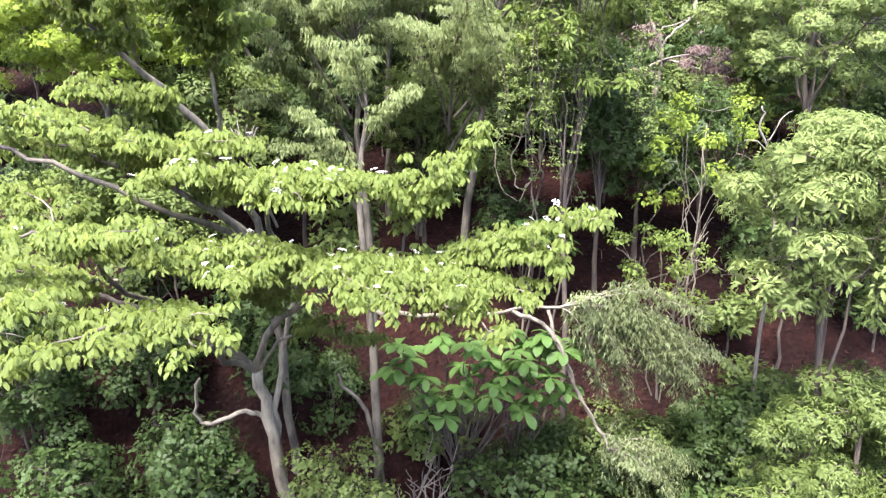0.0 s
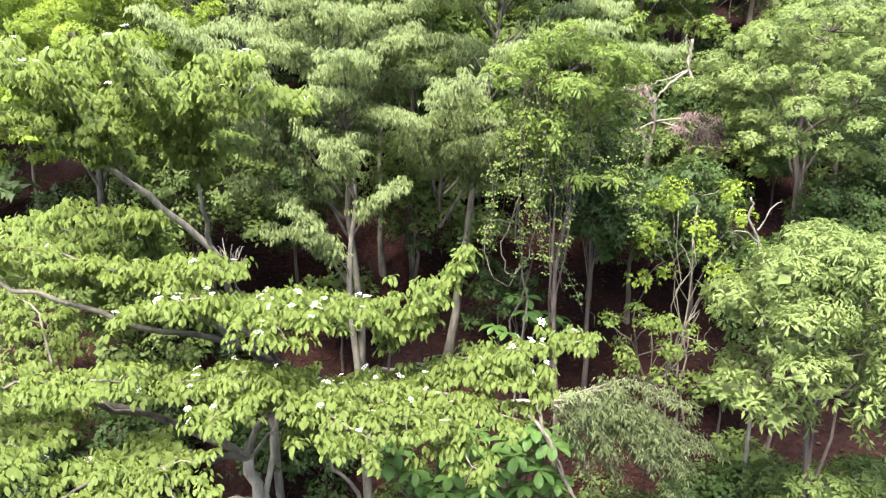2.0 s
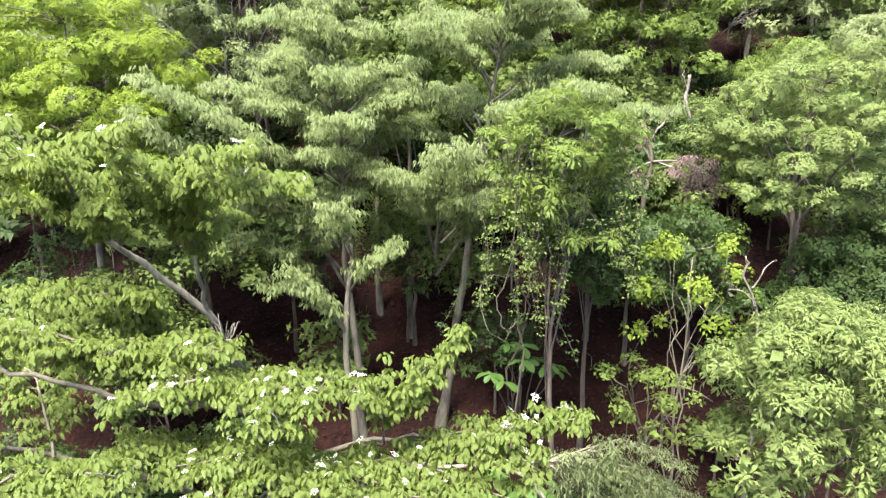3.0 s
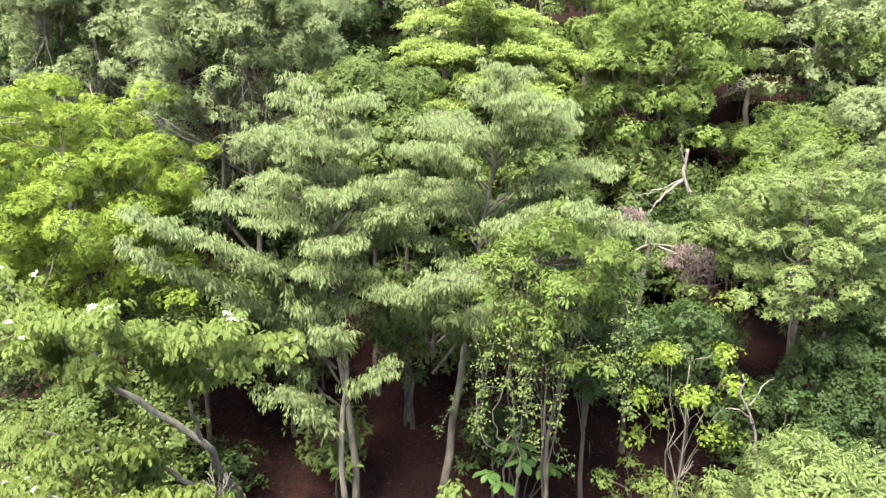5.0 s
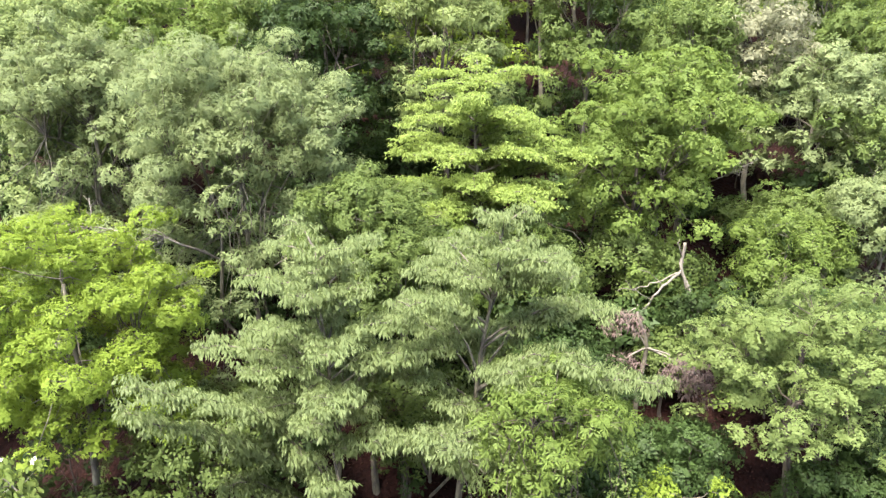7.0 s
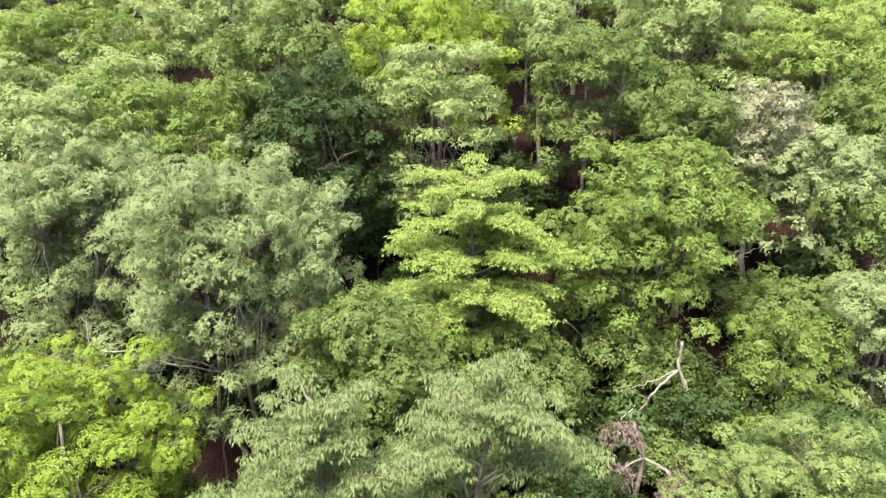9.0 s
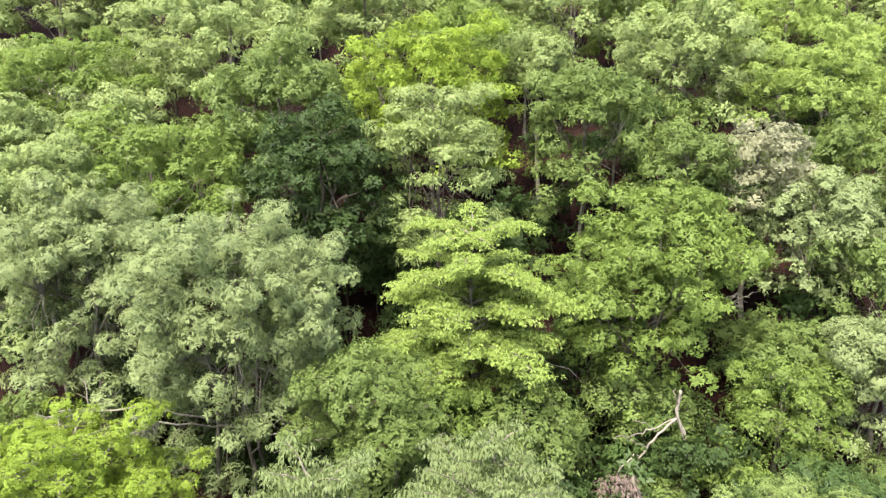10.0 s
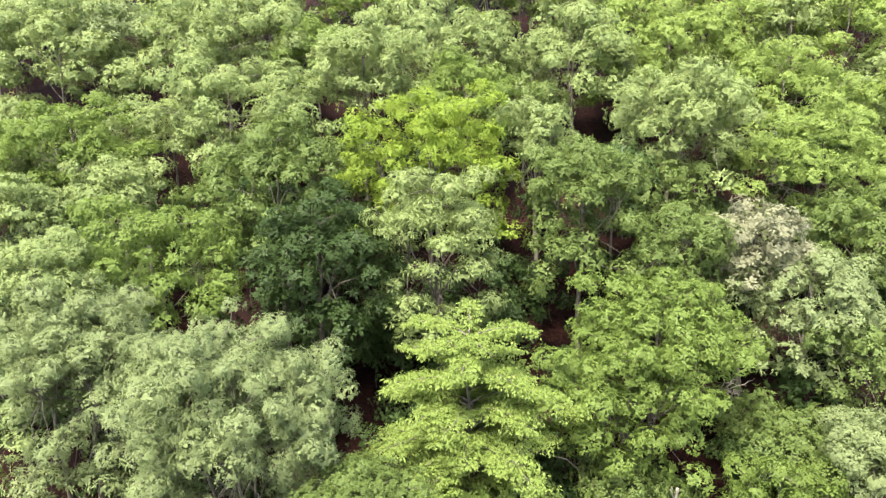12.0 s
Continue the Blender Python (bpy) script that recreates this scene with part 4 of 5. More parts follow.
add_layer(silver_left, [(-1.5, 11.9, 6.9), (-2.2, 11.4, 8.0), (-2.7, 11.1, 8.5), (-3.2, 10.9, 8.6)], 0.42, 401)
add_layer(silver_left, [(-1.5, 11.9, 7.4), (-2.0, 11.5, 8.5), (-2.4, 11.2, 8.95), (-2.9, 11.0, 9.1)], 0.42, 402)
add_layer(silver_left, [(-1.5, 11.9, 6.4), (-2.0, 11.3, 7.5), (-2.3, 10.9, 7.8), (-2.6, 10.7, 7.8)], 0.32, 403)
add_layer(silver_left, [(-1.6, 11.8, 7.8), (-2.6, 10.9, 9.3), (-3.3, 10.2, 10.0), (-3.9, 9.6, 10.6)], 0.42, 404)
add_layer(silver_left, [(-1.6, 11.8, 8.2), (-2.4, 10.8, 9.8), (-3.0, 10.0, 10.6), (-3.7, 9.4, 11.1)], 0.4, 405)
add_layer(silver_right, [(0.2, 12.0, 8.2), (1.4, 11.2, 9.8), (2.6, 10.7, 10.5), (3.6, 10.4, 10.6)], 0.42, 406)
add_layer(silver_right, [(0.1, 12.0, 7.6), (0.9, 11.2, 8.9), (1.5, 10.7, 9.3), (2.1, 10.4, 9.3)], 0.4, 407)
add_layer(silver_right, [(0.1, 12.0, 7.9), (0.2, 11.0, 9.4), (0.35, 10.0, 10.0), (0.45, 9.3, 10.2)], 0.36, 408)
add_layer(silver_right, [(0.1, 12.0, 8.0), (-0.2, 11.2, 9.2), (-0.45, 10.7, 9.6), (-0.7, 10.3, 9.7)], 0.42, 409)
add_layer(silver_right, [(0.1, 12.0, 8.2), (0.5, 11.0, 9.0), (0.75, 10.5, 9.3), (1.0, 10.1, 9.3)], 0.42, 410)
broad_tree("lime_sapling", "sparse sapling with yellow-green leaves on pale twisted twigs", 4.35, 11.1, 8.75, 1.15, 3.0, "broad", "lime", "pale", clumps=16, clump_r=0.23, dense=1.30, limbs=6, trunk_r=0.022, seed=301, stems=3, twigs=60, size=0.9, category="sapling", lean=(0.05, 0.2))
broad_tree("thin_sapling", "thin green sapling with grey stems over the red bank", 3.6, 10.6, 6.6, 0.9, 1.8, "broad", "fresh", "grey", clumps=15, clump_r=0.2, dense=1.30, limbs=5, trunk_r=0.02, seed=302, stems=3, twigs=60, size=0.8, category="sapling", lean=(0.3, 0.4))
broad_tree("green_tree", "leafy young tree around the broken trunk", 5.5, 16.0, 9.2, 0.8, 2.2, "broad", "green", "brown", clumps=18, clump_r=0.45, dense=1.15, limbs=4, trunk_r=0.04, seed=308, twigs=8)
broad_tree("green_tree", "leafy young tree beside the broken trunk", 7.4, 16.4, 9.6, 1.0, 2.8, "broad", "fresh", "brown", clumps=20, clump_r=0.45, dense=1.05, limbs=4, trunk_r=0.04, seed=309, twigs=8)
broad_tree("green_tree", "slender green tree close behind the broken trunk", 5.0, 18.0, 11.2, 1.2, 3.2, "broad", "green", "brown", clumps=24, clump_r=0.5, dense=1.05, limbs=4, trunk_r=0.05, seed=310, twigs=8)
# Trees with 'deep' leaves here have their shade put into the colour.
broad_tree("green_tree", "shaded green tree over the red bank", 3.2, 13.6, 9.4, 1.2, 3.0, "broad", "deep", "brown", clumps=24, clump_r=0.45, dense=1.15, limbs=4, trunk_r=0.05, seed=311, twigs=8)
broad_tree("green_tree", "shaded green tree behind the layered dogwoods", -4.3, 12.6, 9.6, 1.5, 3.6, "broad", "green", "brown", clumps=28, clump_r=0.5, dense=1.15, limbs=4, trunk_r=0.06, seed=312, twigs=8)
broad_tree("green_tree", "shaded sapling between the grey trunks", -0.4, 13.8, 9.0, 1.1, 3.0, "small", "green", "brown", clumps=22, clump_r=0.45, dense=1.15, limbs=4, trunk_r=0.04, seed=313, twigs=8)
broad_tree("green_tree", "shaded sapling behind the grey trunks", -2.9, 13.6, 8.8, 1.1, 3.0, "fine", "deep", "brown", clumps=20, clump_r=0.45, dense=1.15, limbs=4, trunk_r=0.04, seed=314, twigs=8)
# Bank bushes: their 'shade' and 'deep' leaves hold the shade as colour.
broad_tree("bush", "shade-toned green bush growing on the bank", -4.0, 9.2, 3.7, 0.85, 3.2, "broad", "shade", "brown", clumps=24, clump_r=0.36, dense=1.25, size=1.35, limbs=4, trunk_r=0.03, seed=303, category="bush")
broad_tree("bush", "shade-toned broad bush at the foot of the bank", -5.9, 9.0, 3.3, 1.1, 3.2, "broad", "shade", "brown", clumps=26, clump_r=0.36, dense=1.25, size=1.35, limbs=4, trunk_r=0.03, seed=304, category="bush")
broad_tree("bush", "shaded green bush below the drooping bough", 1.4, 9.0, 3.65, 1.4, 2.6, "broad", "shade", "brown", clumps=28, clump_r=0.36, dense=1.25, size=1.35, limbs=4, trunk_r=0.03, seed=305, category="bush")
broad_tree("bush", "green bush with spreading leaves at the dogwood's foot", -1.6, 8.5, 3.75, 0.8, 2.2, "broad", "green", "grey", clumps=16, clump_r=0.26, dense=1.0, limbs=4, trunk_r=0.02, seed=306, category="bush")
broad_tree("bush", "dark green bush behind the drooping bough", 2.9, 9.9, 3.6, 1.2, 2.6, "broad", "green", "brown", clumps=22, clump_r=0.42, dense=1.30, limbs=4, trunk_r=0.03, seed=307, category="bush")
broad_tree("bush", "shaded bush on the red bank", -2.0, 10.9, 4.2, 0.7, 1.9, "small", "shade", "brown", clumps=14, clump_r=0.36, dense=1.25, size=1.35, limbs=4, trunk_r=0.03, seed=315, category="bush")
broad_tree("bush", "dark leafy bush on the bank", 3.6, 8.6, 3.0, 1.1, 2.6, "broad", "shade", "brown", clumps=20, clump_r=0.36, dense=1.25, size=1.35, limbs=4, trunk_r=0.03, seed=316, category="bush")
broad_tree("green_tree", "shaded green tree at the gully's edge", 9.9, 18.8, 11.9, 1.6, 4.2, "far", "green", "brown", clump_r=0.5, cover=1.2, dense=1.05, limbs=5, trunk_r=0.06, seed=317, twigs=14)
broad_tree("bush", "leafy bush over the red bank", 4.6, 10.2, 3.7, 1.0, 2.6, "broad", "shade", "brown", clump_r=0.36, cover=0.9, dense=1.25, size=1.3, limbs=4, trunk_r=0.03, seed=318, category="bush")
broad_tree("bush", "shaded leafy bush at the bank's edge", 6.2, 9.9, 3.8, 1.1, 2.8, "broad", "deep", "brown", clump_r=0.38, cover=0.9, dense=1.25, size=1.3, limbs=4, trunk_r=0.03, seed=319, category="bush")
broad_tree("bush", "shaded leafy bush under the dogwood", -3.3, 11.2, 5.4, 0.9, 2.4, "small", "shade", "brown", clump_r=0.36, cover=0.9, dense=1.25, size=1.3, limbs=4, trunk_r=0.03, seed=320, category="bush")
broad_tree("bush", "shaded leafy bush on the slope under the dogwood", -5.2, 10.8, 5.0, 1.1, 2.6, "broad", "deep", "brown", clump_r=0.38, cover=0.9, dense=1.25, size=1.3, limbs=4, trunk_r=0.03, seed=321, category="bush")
# Dark trees under the crown: 'shade' and 'deep' leaves paint the shade in.
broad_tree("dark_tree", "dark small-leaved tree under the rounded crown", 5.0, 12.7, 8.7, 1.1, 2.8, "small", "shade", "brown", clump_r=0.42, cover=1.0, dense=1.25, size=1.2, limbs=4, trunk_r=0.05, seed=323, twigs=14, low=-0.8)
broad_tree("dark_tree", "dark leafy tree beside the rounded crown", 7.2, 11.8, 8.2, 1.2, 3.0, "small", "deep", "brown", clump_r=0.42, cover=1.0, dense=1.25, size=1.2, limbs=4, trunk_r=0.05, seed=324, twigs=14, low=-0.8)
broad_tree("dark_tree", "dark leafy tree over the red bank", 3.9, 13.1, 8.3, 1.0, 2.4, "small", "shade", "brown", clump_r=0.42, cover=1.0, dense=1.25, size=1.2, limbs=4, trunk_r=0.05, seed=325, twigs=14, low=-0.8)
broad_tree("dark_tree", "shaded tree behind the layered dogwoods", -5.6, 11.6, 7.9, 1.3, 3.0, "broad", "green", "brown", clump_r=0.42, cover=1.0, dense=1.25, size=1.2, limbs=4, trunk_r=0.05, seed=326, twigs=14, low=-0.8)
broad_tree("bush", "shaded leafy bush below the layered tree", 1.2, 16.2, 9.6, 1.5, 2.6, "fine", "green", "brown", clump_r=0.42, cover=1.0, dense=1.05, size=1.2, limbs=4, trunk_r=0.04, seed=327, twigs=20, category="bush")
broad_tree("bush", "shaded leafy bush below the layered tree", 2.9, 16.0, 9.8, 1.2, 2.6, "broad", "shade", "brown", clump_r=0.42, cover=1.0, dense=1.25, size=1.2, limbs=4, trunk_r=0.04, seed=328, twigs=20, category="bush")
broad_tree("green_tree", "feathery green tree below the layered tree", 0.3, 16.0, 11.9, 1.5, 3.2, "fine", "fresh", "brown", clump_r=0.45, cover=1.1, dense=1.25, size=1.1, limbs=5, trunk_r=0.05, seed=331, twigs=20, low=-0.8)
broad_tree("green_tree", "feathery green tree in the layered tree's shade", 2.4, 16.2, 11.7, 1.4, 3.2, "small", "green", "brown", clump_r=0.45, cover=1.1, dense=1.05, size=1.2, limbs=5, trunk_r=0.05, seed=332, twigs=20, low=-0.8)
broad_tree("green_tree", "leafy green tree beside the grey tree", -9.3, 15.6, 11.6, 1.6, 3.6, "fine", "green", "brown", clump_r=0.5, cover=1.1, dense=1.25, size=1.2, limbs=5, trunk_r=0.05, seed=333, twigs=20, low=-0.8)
# Dark bushes added where the bank is shaded; their leaf tone carries it.
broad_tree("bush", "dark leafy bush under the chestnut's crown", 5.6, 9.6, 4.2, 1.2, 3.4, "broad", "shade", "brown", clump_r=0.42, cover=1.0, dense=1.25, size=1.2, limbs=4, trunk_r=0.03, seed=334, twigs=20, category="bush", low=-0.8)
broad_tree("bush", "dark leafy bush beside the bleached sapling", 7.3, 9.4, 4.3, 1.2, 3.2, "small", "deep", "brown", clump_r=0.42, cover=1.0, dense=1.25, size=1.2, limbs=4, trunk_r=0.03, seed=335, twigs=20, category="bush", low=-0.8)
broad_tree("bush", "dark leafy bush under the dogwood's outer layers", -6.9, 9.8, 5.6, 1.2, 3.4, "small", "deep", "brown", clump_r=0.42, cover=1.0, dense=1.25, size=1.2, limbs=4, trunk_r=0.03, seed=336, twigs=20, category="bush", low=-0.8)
broad_tree("green_tree", "leafy green tree in the hollow below the broken trunk", 6.0, 17.9, 10.6, 1.3, 3.2, "broad", "green", "brown", clump_r=0.45, cover=1.1, dense=1.05, size=1.1, limbs=5, trunk_r=0.05, seed=337, twigs=20, low=-0.8)

# ---- trees of the slope ----
broad_tree("vine_tree", "green tree hung with trailing vines beside the silvery trees", 1.97, 10.2, 11.04, 1.20, 2.92, "lance", "fresh", trunk_r=0.05, low=-0.9, bark='brown', dense=1.15, cover=1.1, clump_r=0.34, size=0.9, twigs=8, seed=11)
broad_tree("locust_tree", "rounded yellow-green tree with fine feathery leaves", 6.54, 12.2, 11.42, 1.74, 3.6, "fine", "locust", dense=1.30, low=-0.6, bark='brown', trunk_r=0.09, cover=1.35, clump_r=0.38, size=0.66, twigs=8, seed=12)
broad_tree("lime_tree", "vivid lime green feathery tree on the slope", -6.22, 12.5, 12.73, 2.38, 4.48, "fine", "lime", dense=1.15, low=-0.9, bark='grey', trunk_r=0.09, cover=1.45, clump_r=0.38, size=0.72, twigs=8, seed=13)
broad_tree("chestnut_tree", "light green tree with long hanging lance-shaped leaves", 4.9, 8.0, 8.62, 1.33, 3.45, "lance", "locust", bark='brown', trunk_r=0.07, dense=1.30, cover=1.7, low=-0.65, clump_r=0.38, size=0.90, twigs=8, seed=14, shape=1.5)
broad_tree("chestnut_tree", "mid green low tree with long hanging leaves", 5.35, 7.6, 5.3, 1.55, 2.84, "lance", "green", bark='brown', trunk_r=0.06, dense=1.30, cover=1.6, low=-0.65, clump_r=0.38, size=0.80, twigs=8, seed=15, shape=1.5)
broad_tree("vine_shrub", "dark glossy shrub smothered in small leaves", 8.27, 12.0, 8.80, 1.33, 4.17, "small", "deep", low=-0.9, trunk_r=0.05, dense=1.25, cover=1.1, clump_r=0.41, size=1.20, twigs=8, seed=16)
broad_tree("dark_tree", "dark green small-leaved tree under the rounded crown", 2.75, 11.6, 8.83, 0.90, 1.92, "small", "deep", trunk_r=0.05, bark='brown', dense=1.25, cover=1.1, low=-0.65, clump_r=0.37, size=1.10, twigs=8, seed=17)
airy_tree = broad_tree("grey_tree", "grey-green airy tree with pale forked branches", -4.02, 16.0, 15.70, 2.55, 7.64, "plume", "grey", bark='grey', trunk_r=0.075, stems=3, dense=1.25, cover=1.5, low=-0.65, clump_r=0.40, size=0.81, twigs=20, seed=18)
broad_tree("grey_tree", "grey-green bushy tree with pale twigs", -8.10, 17.6, 16.03, 2.08, 8.61, "plume", "grey", bark='grey', trunk_r=0.1, dense=1.05, cover=1.5, low=-0.65, clump_r=0.40, size=0.85, twigs=20, seed=19)
bright_tree = broad_tree("green_tree", "bright green tree behind the broken trunk", 5.28, 18.6, 14.47, 2.08, 5.86, "far", "fresh", trunk_r=0.1, bark='brown', dense=1.05, cover=1.1, low=-0.65, clump_r=0.50, size=0.85, twigs=20, seed=20)
broad_tree("green_tree", "fresh green layered tree beside the broken trunk", 8.79, 17.4, 11.60, 1.69, 4.11, "broad", "fresh", trunk_r=0.08, dense=1.05, cover=1.1, low=-0.65, clump_r=0.50, size=0.85, twigs=20, seed=21)
broad_tree("grey_tree", "grey-green narrow tree at the edge of the gully", 11.23, 17.6, 12.59, 1.41, 7.66, "small", "grey", trunk_r=0.08, low=-0.8, dense=1.05, cover=1.1, clump_r=0.50, size=1.02, twigs=20, seed=22)
broad_tree("green_tree", "soft green feathery undergrowth tree beside the tiered tree", -1.20, 14.6, 13.25, 1.24, 4.35, "fine", "green", trunk_r=0.06, dense=1.25, cover=1.1, low=-0.65, clump_r=0.50, size=0.85, twigs=20, seed=23)
broad_tree("green_tree", "green tree on the slope behind the silvery tree", -0.48, 14.0, 12.37, 1.07, 3.80, "fine", "green", trunk_r=0.06, dense=1.25, cover=1.1, low=-0.65, clump_r=0.50, size=0.85, twigs=20, seed=24)
broad_tree("chestnut_tree", "dark green broad tree on the upper slope", -2.97, 20.8, 17.40, 2.16, 6.77, "far", "deep", trunk_r=0.12, bark='brown', dense=1.05, cover=1.1, low=-0.65, clump_r=0.51, size=1.13, twigs=20, seed=25)
broad_tree("walnut_tree", "tall green tree with large compound leaves", 0.38, 21.5, 17.95, 2.13, 7.55, "lance", "pale", trunk_r=0.1, bark='brown', dense=1.05, cover=1.1, low=-0.65, clump_r=0.50, size=1.27, twigs=20, seed=26)
broad_tree("lime_tree", "vivid yellow-green crown rising over the slope", 0.06, 26.2, 20.47, 3.19, 6.54, "fine", "lime", trunk_r=0.1, dense=1.05, cover=1.1, low=-0.65, clump_r=0.55, size=1.08, twigs=80, seed=27)
broad_tree("green_tree", "mid green tree behind the dark tree", -4.70, 23.6, 19.47, 2.16, 4.76, "far", "green", dense=1.05, cover=1.1, low=-0.65, clump_r=0.55, size=1.13, twigs=80, seed=28)
broad_tree("grey_tree", "broad grey-green tree high on the slope", -7.80, 29.5, 21.95, 3.66, 5.47, "fine", "pale", dense=1.05, cover=1.1, low=-0.65, clump_r=0.66, size=1.27, twigs=80, seed=29)
broad_tree("grey_tree", "pale grey-green tree with thin top", -10.74, 25.5, 18.41, 1.91, 5.18, "far", "pale", dense=1.05, cover=1.1, low=-0.65, clump_r=0.51, size=1.13, twigs=80, seed=30)
broad_tree("green_tree", "vivid green feathery tree at the slope's side", -13.04, 27.4, 20.68, 3.15, 5.64, "fine", "fresh", dense=1.05, cover=1.1, low=-0.65, clump_r=0.58, size=1.18, twigs=80, seed=31)
broad_tree("grey_tree", "pale tree among brighter crowns", -12.86, 23.6, 17.94, 1.67, 4.55, "far", "pale", dense=1.05, cover=1.1, low=-0.65, clump_r=0.51, size=1.13, twigs=80, seed=32)
broad_tree("green_tree", "yellow-green wide tree below the grey tree", -7.85, 21.2, 17.56, 2.89, 4.59, "far", "fresh", dense=1.05, cover=1.1, low=-0.65, clump_r=0.51, size=1.08, twigs=20, seed=33)
broad_tree("green_tree", "pale green tree on the lower slope", -9.65, 18.6, 17.06, 2.01, 6.58, "far", "pale", dense=1.05, cover=1.1, low=-0.65, clump_r=0.51, size=0.85, twigs=20, seed=34)
broad_tree("green_tree", "fresh green crown behind the lime crown", 1.52, 30.5, 21.62, 2.16, 4.36, "far", "fresh", dense=1.05, cover=1.1, low=-0.65, clump_r=0.62, size=1.27, twigs=80, seed=35)
broad_tree("grey_tree", "soft green crown near the slope's top", -2.83, 31.5, 23.39, 2.79, 5.56, "fine", "pale", dense=1.05, cover=1.1, low=-0.65, clump_r=0.70, size=1.37, twigs=80, seed=36)
broad_tree("green_tree", "soft green crown high on the slope", 1.32, 34.0, 23.91, 2.59, 4.73, "far", "pale", dense=1.05, cover=1.1, low=-0.65, clump_r=0.70, size=1.37, twigs=80, seed=37)
broad_tree("grey_tree", "pale green round crown", 3.87, 26.8, 19.92, 1.41, 4.19, "far", "pale", dense=1.05, cover=1.1, low=-0.65, clump_r=0.51, size=1.13, twigs=80, seed=38)
broad_tree("green_tree", "mid green tree with layered crown", 4.93, 23.6, 18.71, 1.93, 7.17, "far", "green", dense=1.05, cover=1.1, low=-0.65, clump_r=0.55, size=1.13, twigs=80, seed=39)
broad_tree("grey_tree", "grey-green crown on the upper slope", 9.80, 29.0, 21.22, 2.93, 6.69, "far", "pale", dense=1.05, cover=1.1, low=-0.65, clump_r=0.66, size=1.27, twigs=80, seed=40)
# Spring leaves here: yellow-green crowns, lightened further for distance haze.
broad_tree("green_tree", "pale yellow-green crown at the top of the slope", 15.19, 32.5, 22.04, 3.28, 6.57, "far", "spring", dense=1.05, cover=1.1, low=-0.65, clump_r=0.74, size=1.37, twigs=80, seed=41)
broad_tree("lime_tree", "yellow-green wide tree on the upper slope", 13.93, 26.6, 19.47, 2.81, 7.05, "fine", "spring", dense=1.05, cover=1.1, low=-0.65, clump_r=0.58, size=1.18, twigs=80, seed=42)
round_tree = broad_tree("green_tree", "green rounded tree next to a straw-coloured crown", 7.59, 21.8, 16.89, 1.52, 3.98, "far", "green", dense=1.05, cover=1.1, low=-0.65, clump_r=0.50, size=1.08, twigs=20, seed=43)
broad_tree("straw_tree", "straw-tinted tree with pale seed clusters", 9.86, 22.4, 17.00, 1.69, 3.95, "fine", "straw", dense=1.05, cover=1.1, low=-0.65, clump_r=0.50, size=1.57, twigs=80, seed=44)
broad_tree("grey_tree", "light green broad tree on the mid slope", 6.30, 19.8, 15.70, 2.51, 5.08, "far", "fresh", dense=1.05, cover=1.1, low=-0.65, clump_r=0.51, size=1.03, twigs=20, seed=45)
broad_tree("grey_tree", "grey-green spreading tree on the mid slope", 11.29, 21.6, 15.79, 2.33, 5.24, "far", "grey", dense=1.05, cover=1.1, low=-0.65, clump_r=0.51, size=1.03, twigs=20, seed=46)
broad_tree("green_tree", "green bushy tree at the side of the slope", 14.03, 24.0, 17.10, 2.37, 5.22, "far", "green", dense=1.05, cover=1.1, low=-0.65, clump_r=0.55, size=1.13, twigs=80, seed=47)
# Upper-edge crowns: haze of the distance put into their paler leaves.
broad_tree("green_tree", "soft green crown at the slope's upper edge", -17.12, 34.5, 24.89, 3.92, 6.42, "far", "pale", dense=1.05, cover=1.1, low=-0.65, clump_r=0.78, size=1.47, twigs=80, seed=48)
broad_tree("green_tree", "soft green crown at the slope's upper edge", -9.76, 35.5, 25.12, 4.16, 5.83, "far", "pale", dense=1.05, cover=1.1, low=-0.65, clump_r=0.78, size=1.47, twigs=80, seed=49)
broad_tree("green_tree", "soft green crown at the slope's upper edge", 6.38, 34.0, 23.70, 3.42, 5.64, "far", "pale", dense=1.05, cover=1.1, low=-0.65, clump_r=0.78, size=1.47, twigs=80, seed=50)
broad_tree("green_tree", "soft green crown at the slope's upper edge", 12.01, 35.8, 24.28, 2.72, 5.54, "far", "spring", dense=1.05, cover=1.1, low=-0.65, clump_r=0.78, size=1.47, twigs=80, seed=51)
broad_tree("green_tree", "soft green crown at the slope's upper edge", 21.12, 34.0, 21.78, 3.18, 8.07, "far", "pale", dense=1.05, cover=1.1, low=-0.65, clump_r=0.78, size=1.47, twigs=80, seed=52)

broad_tree("bush", "shaded green bush behind the dogwood's pale limbs", -4.7, 11.1, 7.1, 1.1, 2.6, "broad", "green", "brown", clumps=18, clump_r=0.36, dense=1.0, size=1.2, limbs=4, trunk_r=0.03, seed=340, twigs=20, category="bush", low=-0.8)
broad_tree("bush", "shaded green bush on the bank beside the dogwoods", -6.9, 11.4, 7.4, 1.2, 2.8, "broad", "green", "brown", clumps=18, clump_r=0.38, dense=1.0, size=1.2, limbs=4, trunk_r=0.03, seed=341, twigs=20, category="bush", low=-0.8)

# Shrub filling a dark gap, with shade put into its leaf tone.
broad_tree("bush", "dark shrub in the shade under the rounded crown", 6.2, 11.4, 7.7, 1.2, 2.9, "small", "shade", "brown", clumps=18, clump_r=0.38, dense=1.0, size=1.2, limbs=4, trunk_r=0.03, seed=342, twigs=20, category="bush", low=-0.8)
broad_tree("bush", "leafy green bush between the crowns of the slope", 9.1, 20.4, 11.6, 1.3, 2.8, "far", "green", "brown", clumps=14, clump_r=0.5, dense=1.0, limbs=4, trunk_r=0.03, seed=343, twigs=20, category="bush", low=-0.6)


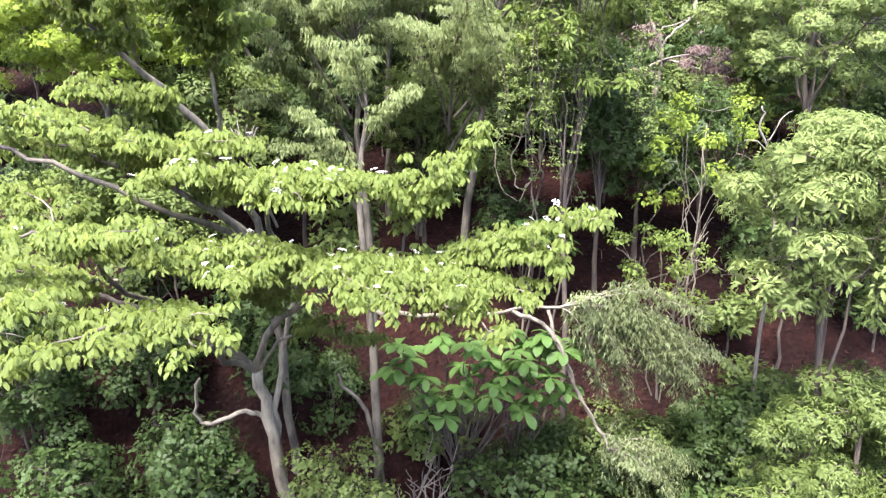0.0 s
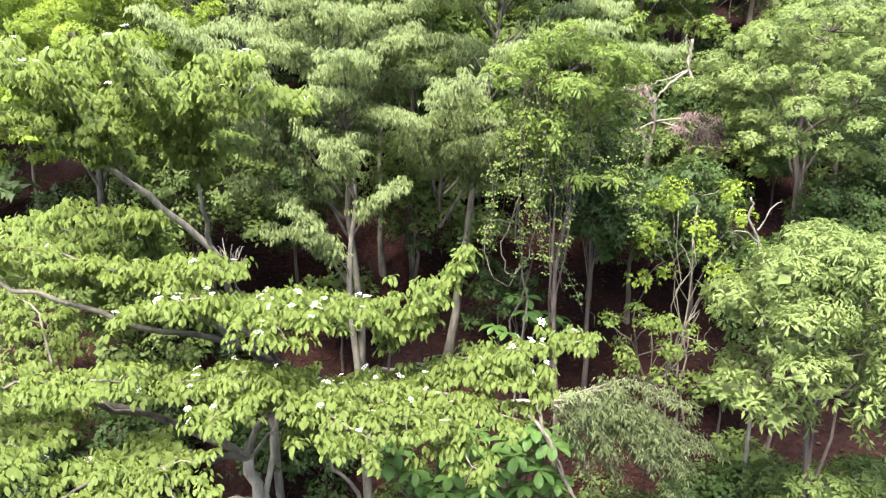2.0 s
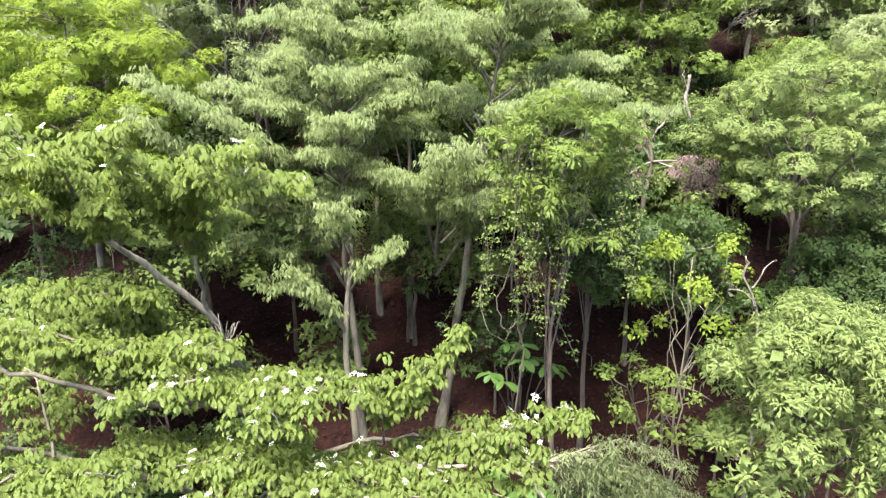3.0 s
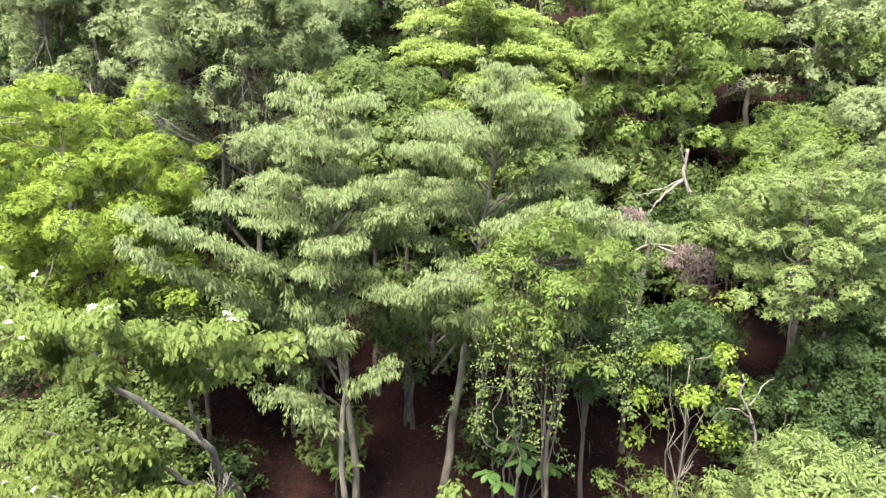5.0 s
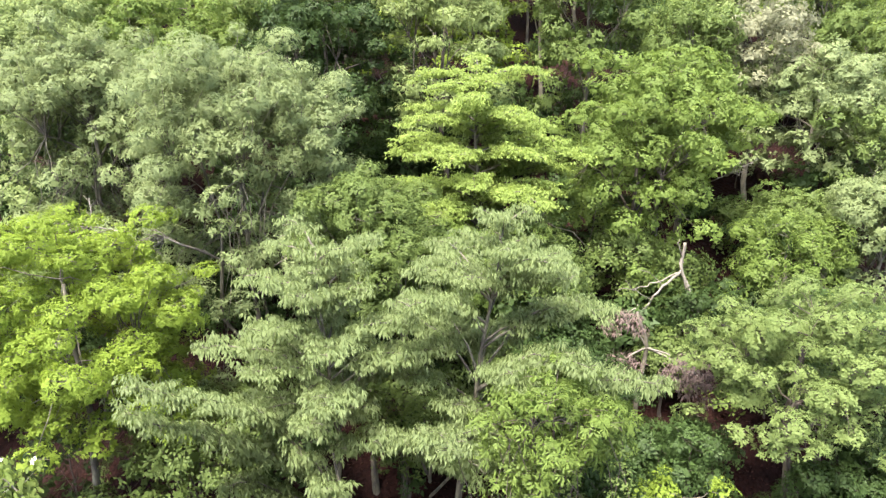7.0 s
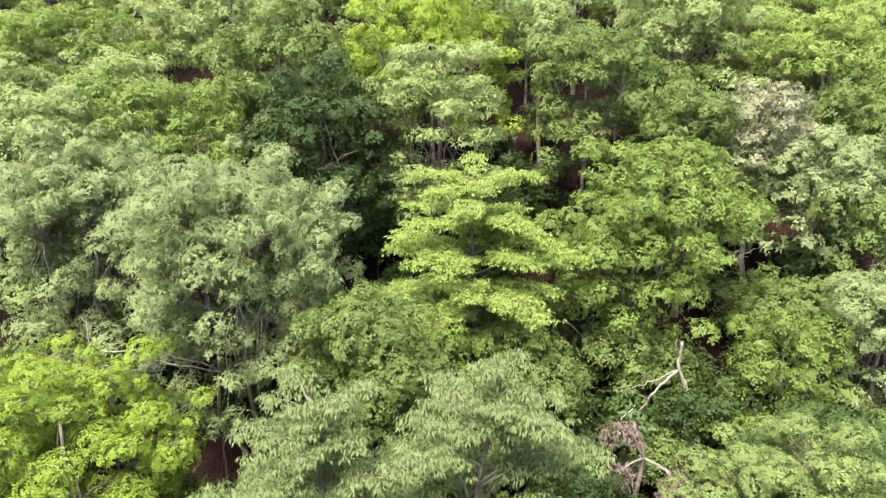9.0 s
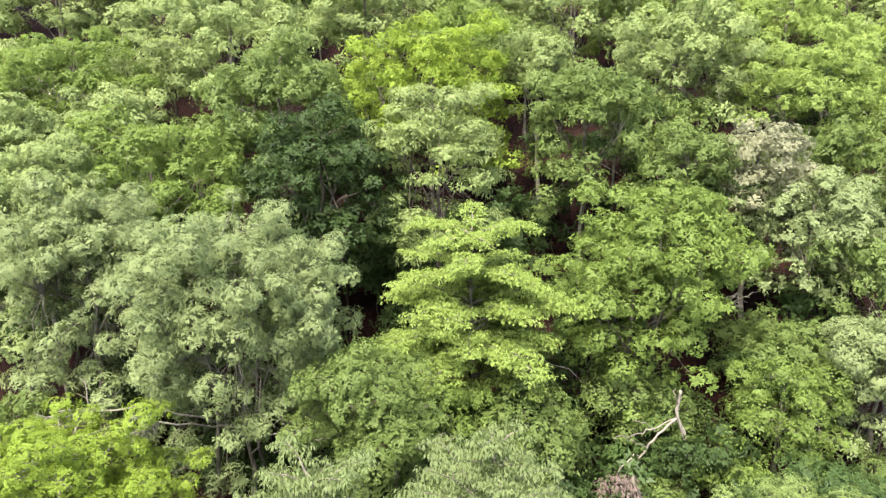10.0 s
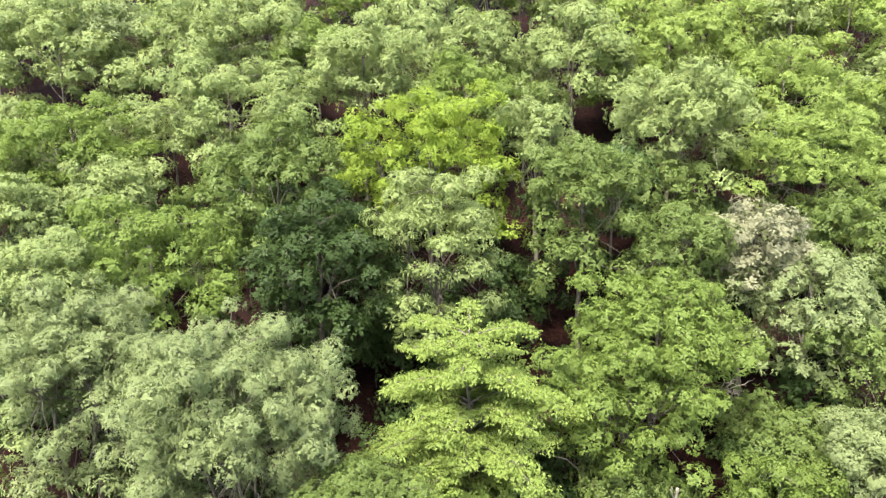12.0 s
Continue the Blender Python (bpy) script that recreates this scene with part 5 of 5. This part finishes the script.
def bare_twigs(tree, root, way, count, length, seed, bark="dry", r=0.012):
    """A bare forked dead twig tuft on a standing tree, on a thin limb from its trunk."""
    rng = np.random.default_rng(seed)
    b = Buffer()
    base = np.array(root) - np.array(tree.location)
    axis = np.array((0.0, 0.0, max(1.0, base[2] - 1.6)))
    b.tube(bend(axis, base, 0.05, rng, 7, 0.08), np.linspace(r * 1.6, r, 7), 5)
    for k in range(count):
        d = unit(np.array(way, float) + rng.normal(0, 0.45, 3))
        ln = length * rng.uniform(0.6, 1.1)
        line = bend(base, base + d * ln, rng.uniform(-0.05, 0.15), rng, 6, 0.2)
        b.tube(line, np.linspace(r, r * 0.35, 6), 4)
        for i in (2, 3, 4):
            b.tube(bend(line[i], line[i] + unit(d + rng.normal(0, 0.6, 3)) * ln * 0.35, 0.05, rng, 4, 0.12), np.linspace(r * 0.55, r * 0.25, 4), 4)
    part("dead_limb", b, BARK[bark], tree, "bleached bare twigs")


bare_twigs(bright_tree, (2.9, 18.3, 11.3), (-0.4, -0.5, 0.6), 6, 0.8, 421)
bare_twigs(round_tree, (8.0, 19.6, 12.2), (0.5, -0.6, 0.6), 7, 0.9, 422, r=0.016)
bare_twigs(airy_tree, (-5.0, 13.9, 12.0), (-0.2, -0.6, -0.2), 6, 0.9, 423, r=0.016)
bare_twigs(airy_tree, (-6.4, 14.0, 12.2), (-0.5, -0.5, 0.1), 6, 0.9, 424, r=0.016)
bare_twigs(airy_tree, (-2.6, 14.2, 11.6), (0.3, -0.5, 0.4), 6, 0.8, 425, r=0.014)

# ---- filling growth between the trees ----
def slope_growth():
    rng = np.random.default_rng(77)
    taken = [(o.location.x, o.location.y) for o in bpy.data.objects if o.parent is None and o.get("category") == "tree"]
    kinds = ("far", "fine", "far", "small")
    seed = 500
    for y in np.arange(14.5, 47, 2.9):
        half = 0.72 * y + 3
        for x in np.arange(-half, half, 2.8):
            px, py = x + rng.uniform(-0.9, 0.9), y + rng.uniform(-0.9, 0.9)
            seed += 1
            gap = min(math.hypot(px - a, py - b) for a, b in taken)
            if gap < (1.9 if py < 27 else 2.3):
                continue
            taken.append((px, py))
            # Hollow trees are low and 'deep': the hollow's shade put into leaf colour.
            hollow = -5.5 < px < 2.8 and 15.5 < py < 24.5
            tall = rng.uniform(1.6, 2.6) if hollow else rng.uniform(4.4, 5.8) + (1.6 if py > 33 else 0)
            # Below y=30 darker tones stand for shaded gaps, beyond it paler ones for haze.
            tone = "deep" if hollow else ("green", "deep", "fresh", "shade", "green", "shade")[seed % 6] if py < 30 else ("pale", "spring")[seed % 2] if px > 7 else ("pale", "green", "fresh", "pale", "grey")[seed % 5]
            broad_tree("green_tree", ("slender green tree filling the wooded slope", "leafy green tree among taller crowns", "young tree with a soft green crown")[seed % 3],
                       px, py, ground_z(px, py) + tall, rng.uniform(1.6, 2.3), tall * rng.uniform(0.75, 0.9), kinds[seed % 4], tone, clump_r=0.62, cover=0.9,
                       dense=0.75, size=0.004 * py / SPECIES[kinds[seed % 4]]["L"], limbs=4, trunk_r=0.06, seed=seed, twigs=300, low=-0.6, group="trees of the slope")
    # saplings and bushes under them, mostly in dark leaf tones that stand for shade
    for y in list(np.arange(10.2, 16, 1.9)) + list(np.arange(16.4, 29, 2.5)):
        half = 0.62 * y + 2.5
        for x in np.arange(-half, half, 2.1 if y < 16 else 2.5):
            px, py = x + rng.uniform(-0.8, 0.8), y + rng.uniform(-0.7, 0.7)
            seed += 1
            bare = (-4.2 < px < 0.2 and 10.6 < py < 14.0) or (2.2 < px < 5.5 and 9.5 < py < 14.0)
            if bare and rng.uniform() < (0.4 if px < 1 else 0.15):
                continue
            tall = rng.uniform(0.9, 2.3) * (1.0 if y < 12 else 1.4)
            broad_tree("bush", ("low green bush in the shade of the trees", "leafy sapling on the red soil", "shade-toned undergrowth bush")[seed % 3],
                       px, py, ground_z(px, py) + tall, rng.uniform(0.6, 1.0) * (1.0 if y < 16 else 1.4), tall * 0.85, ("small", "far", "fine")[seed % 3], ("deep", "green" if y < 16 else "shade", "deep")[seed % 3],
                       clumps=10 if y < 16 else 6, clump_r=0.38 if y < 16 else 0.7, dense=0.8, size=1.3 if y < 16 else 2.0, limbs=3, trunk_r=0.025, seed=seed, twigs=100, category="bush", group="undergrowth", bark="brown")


slope_growth()


def hollow_shade_shrubs():
    """Dark shrubs added on the hollow's soil behind the layered tree, standing for shade."""
    rng = np.random.default_rng(79)
    k = 0
    for y in np.arange(17.6, 27, 1.9):
        for x in np.arange(-5.2, 5.2, 1.9):
            px, py = x + rng.uniform(-0.6, 0.6), y + rng.uniform(-0.6, 0.6)
            tall = rng.uniform(1.6, 3.0)
            k += 1
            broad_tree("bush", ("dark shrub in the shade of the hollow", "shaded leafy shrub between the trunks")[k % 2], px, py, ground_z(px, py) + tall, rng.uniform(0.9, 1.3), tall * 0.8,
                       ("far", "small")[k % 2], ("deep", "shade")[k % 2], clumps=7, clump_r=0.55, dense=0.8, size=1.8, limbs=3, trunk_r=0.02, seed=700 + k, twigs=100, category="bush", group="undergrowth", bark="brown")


hollow_shade_shrubs()


def bank_foot():
    """Bushes along the foot of the bank, shade put into their leaf colours."""
    rng = np.random.default_rng(88)
    for k, x in enumerate(np.arange(-6.6, 6.5, 0.95)):
        px, py = x + rng.uniform(-0.3, 0.3), rng.uniform(9.0, 10.6)
        if -3.1 < px < -2.0 or -1.4 < px < -0.6:
            continue
        tall = rng.uniform(1.3, 2.2) + (0.5 if px < -3 else 0)
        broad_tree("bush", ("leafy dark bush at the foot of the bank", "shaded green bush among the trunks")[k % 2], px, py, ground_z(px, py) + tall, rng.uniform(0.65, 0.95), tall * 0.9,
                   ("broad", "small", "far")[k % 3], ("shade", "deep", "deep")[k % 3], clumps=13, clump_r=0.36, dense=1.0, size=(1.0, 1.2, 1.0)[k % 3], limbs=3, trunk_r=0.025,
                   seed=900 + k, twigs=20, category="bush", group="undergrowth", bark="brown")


bank_foot()
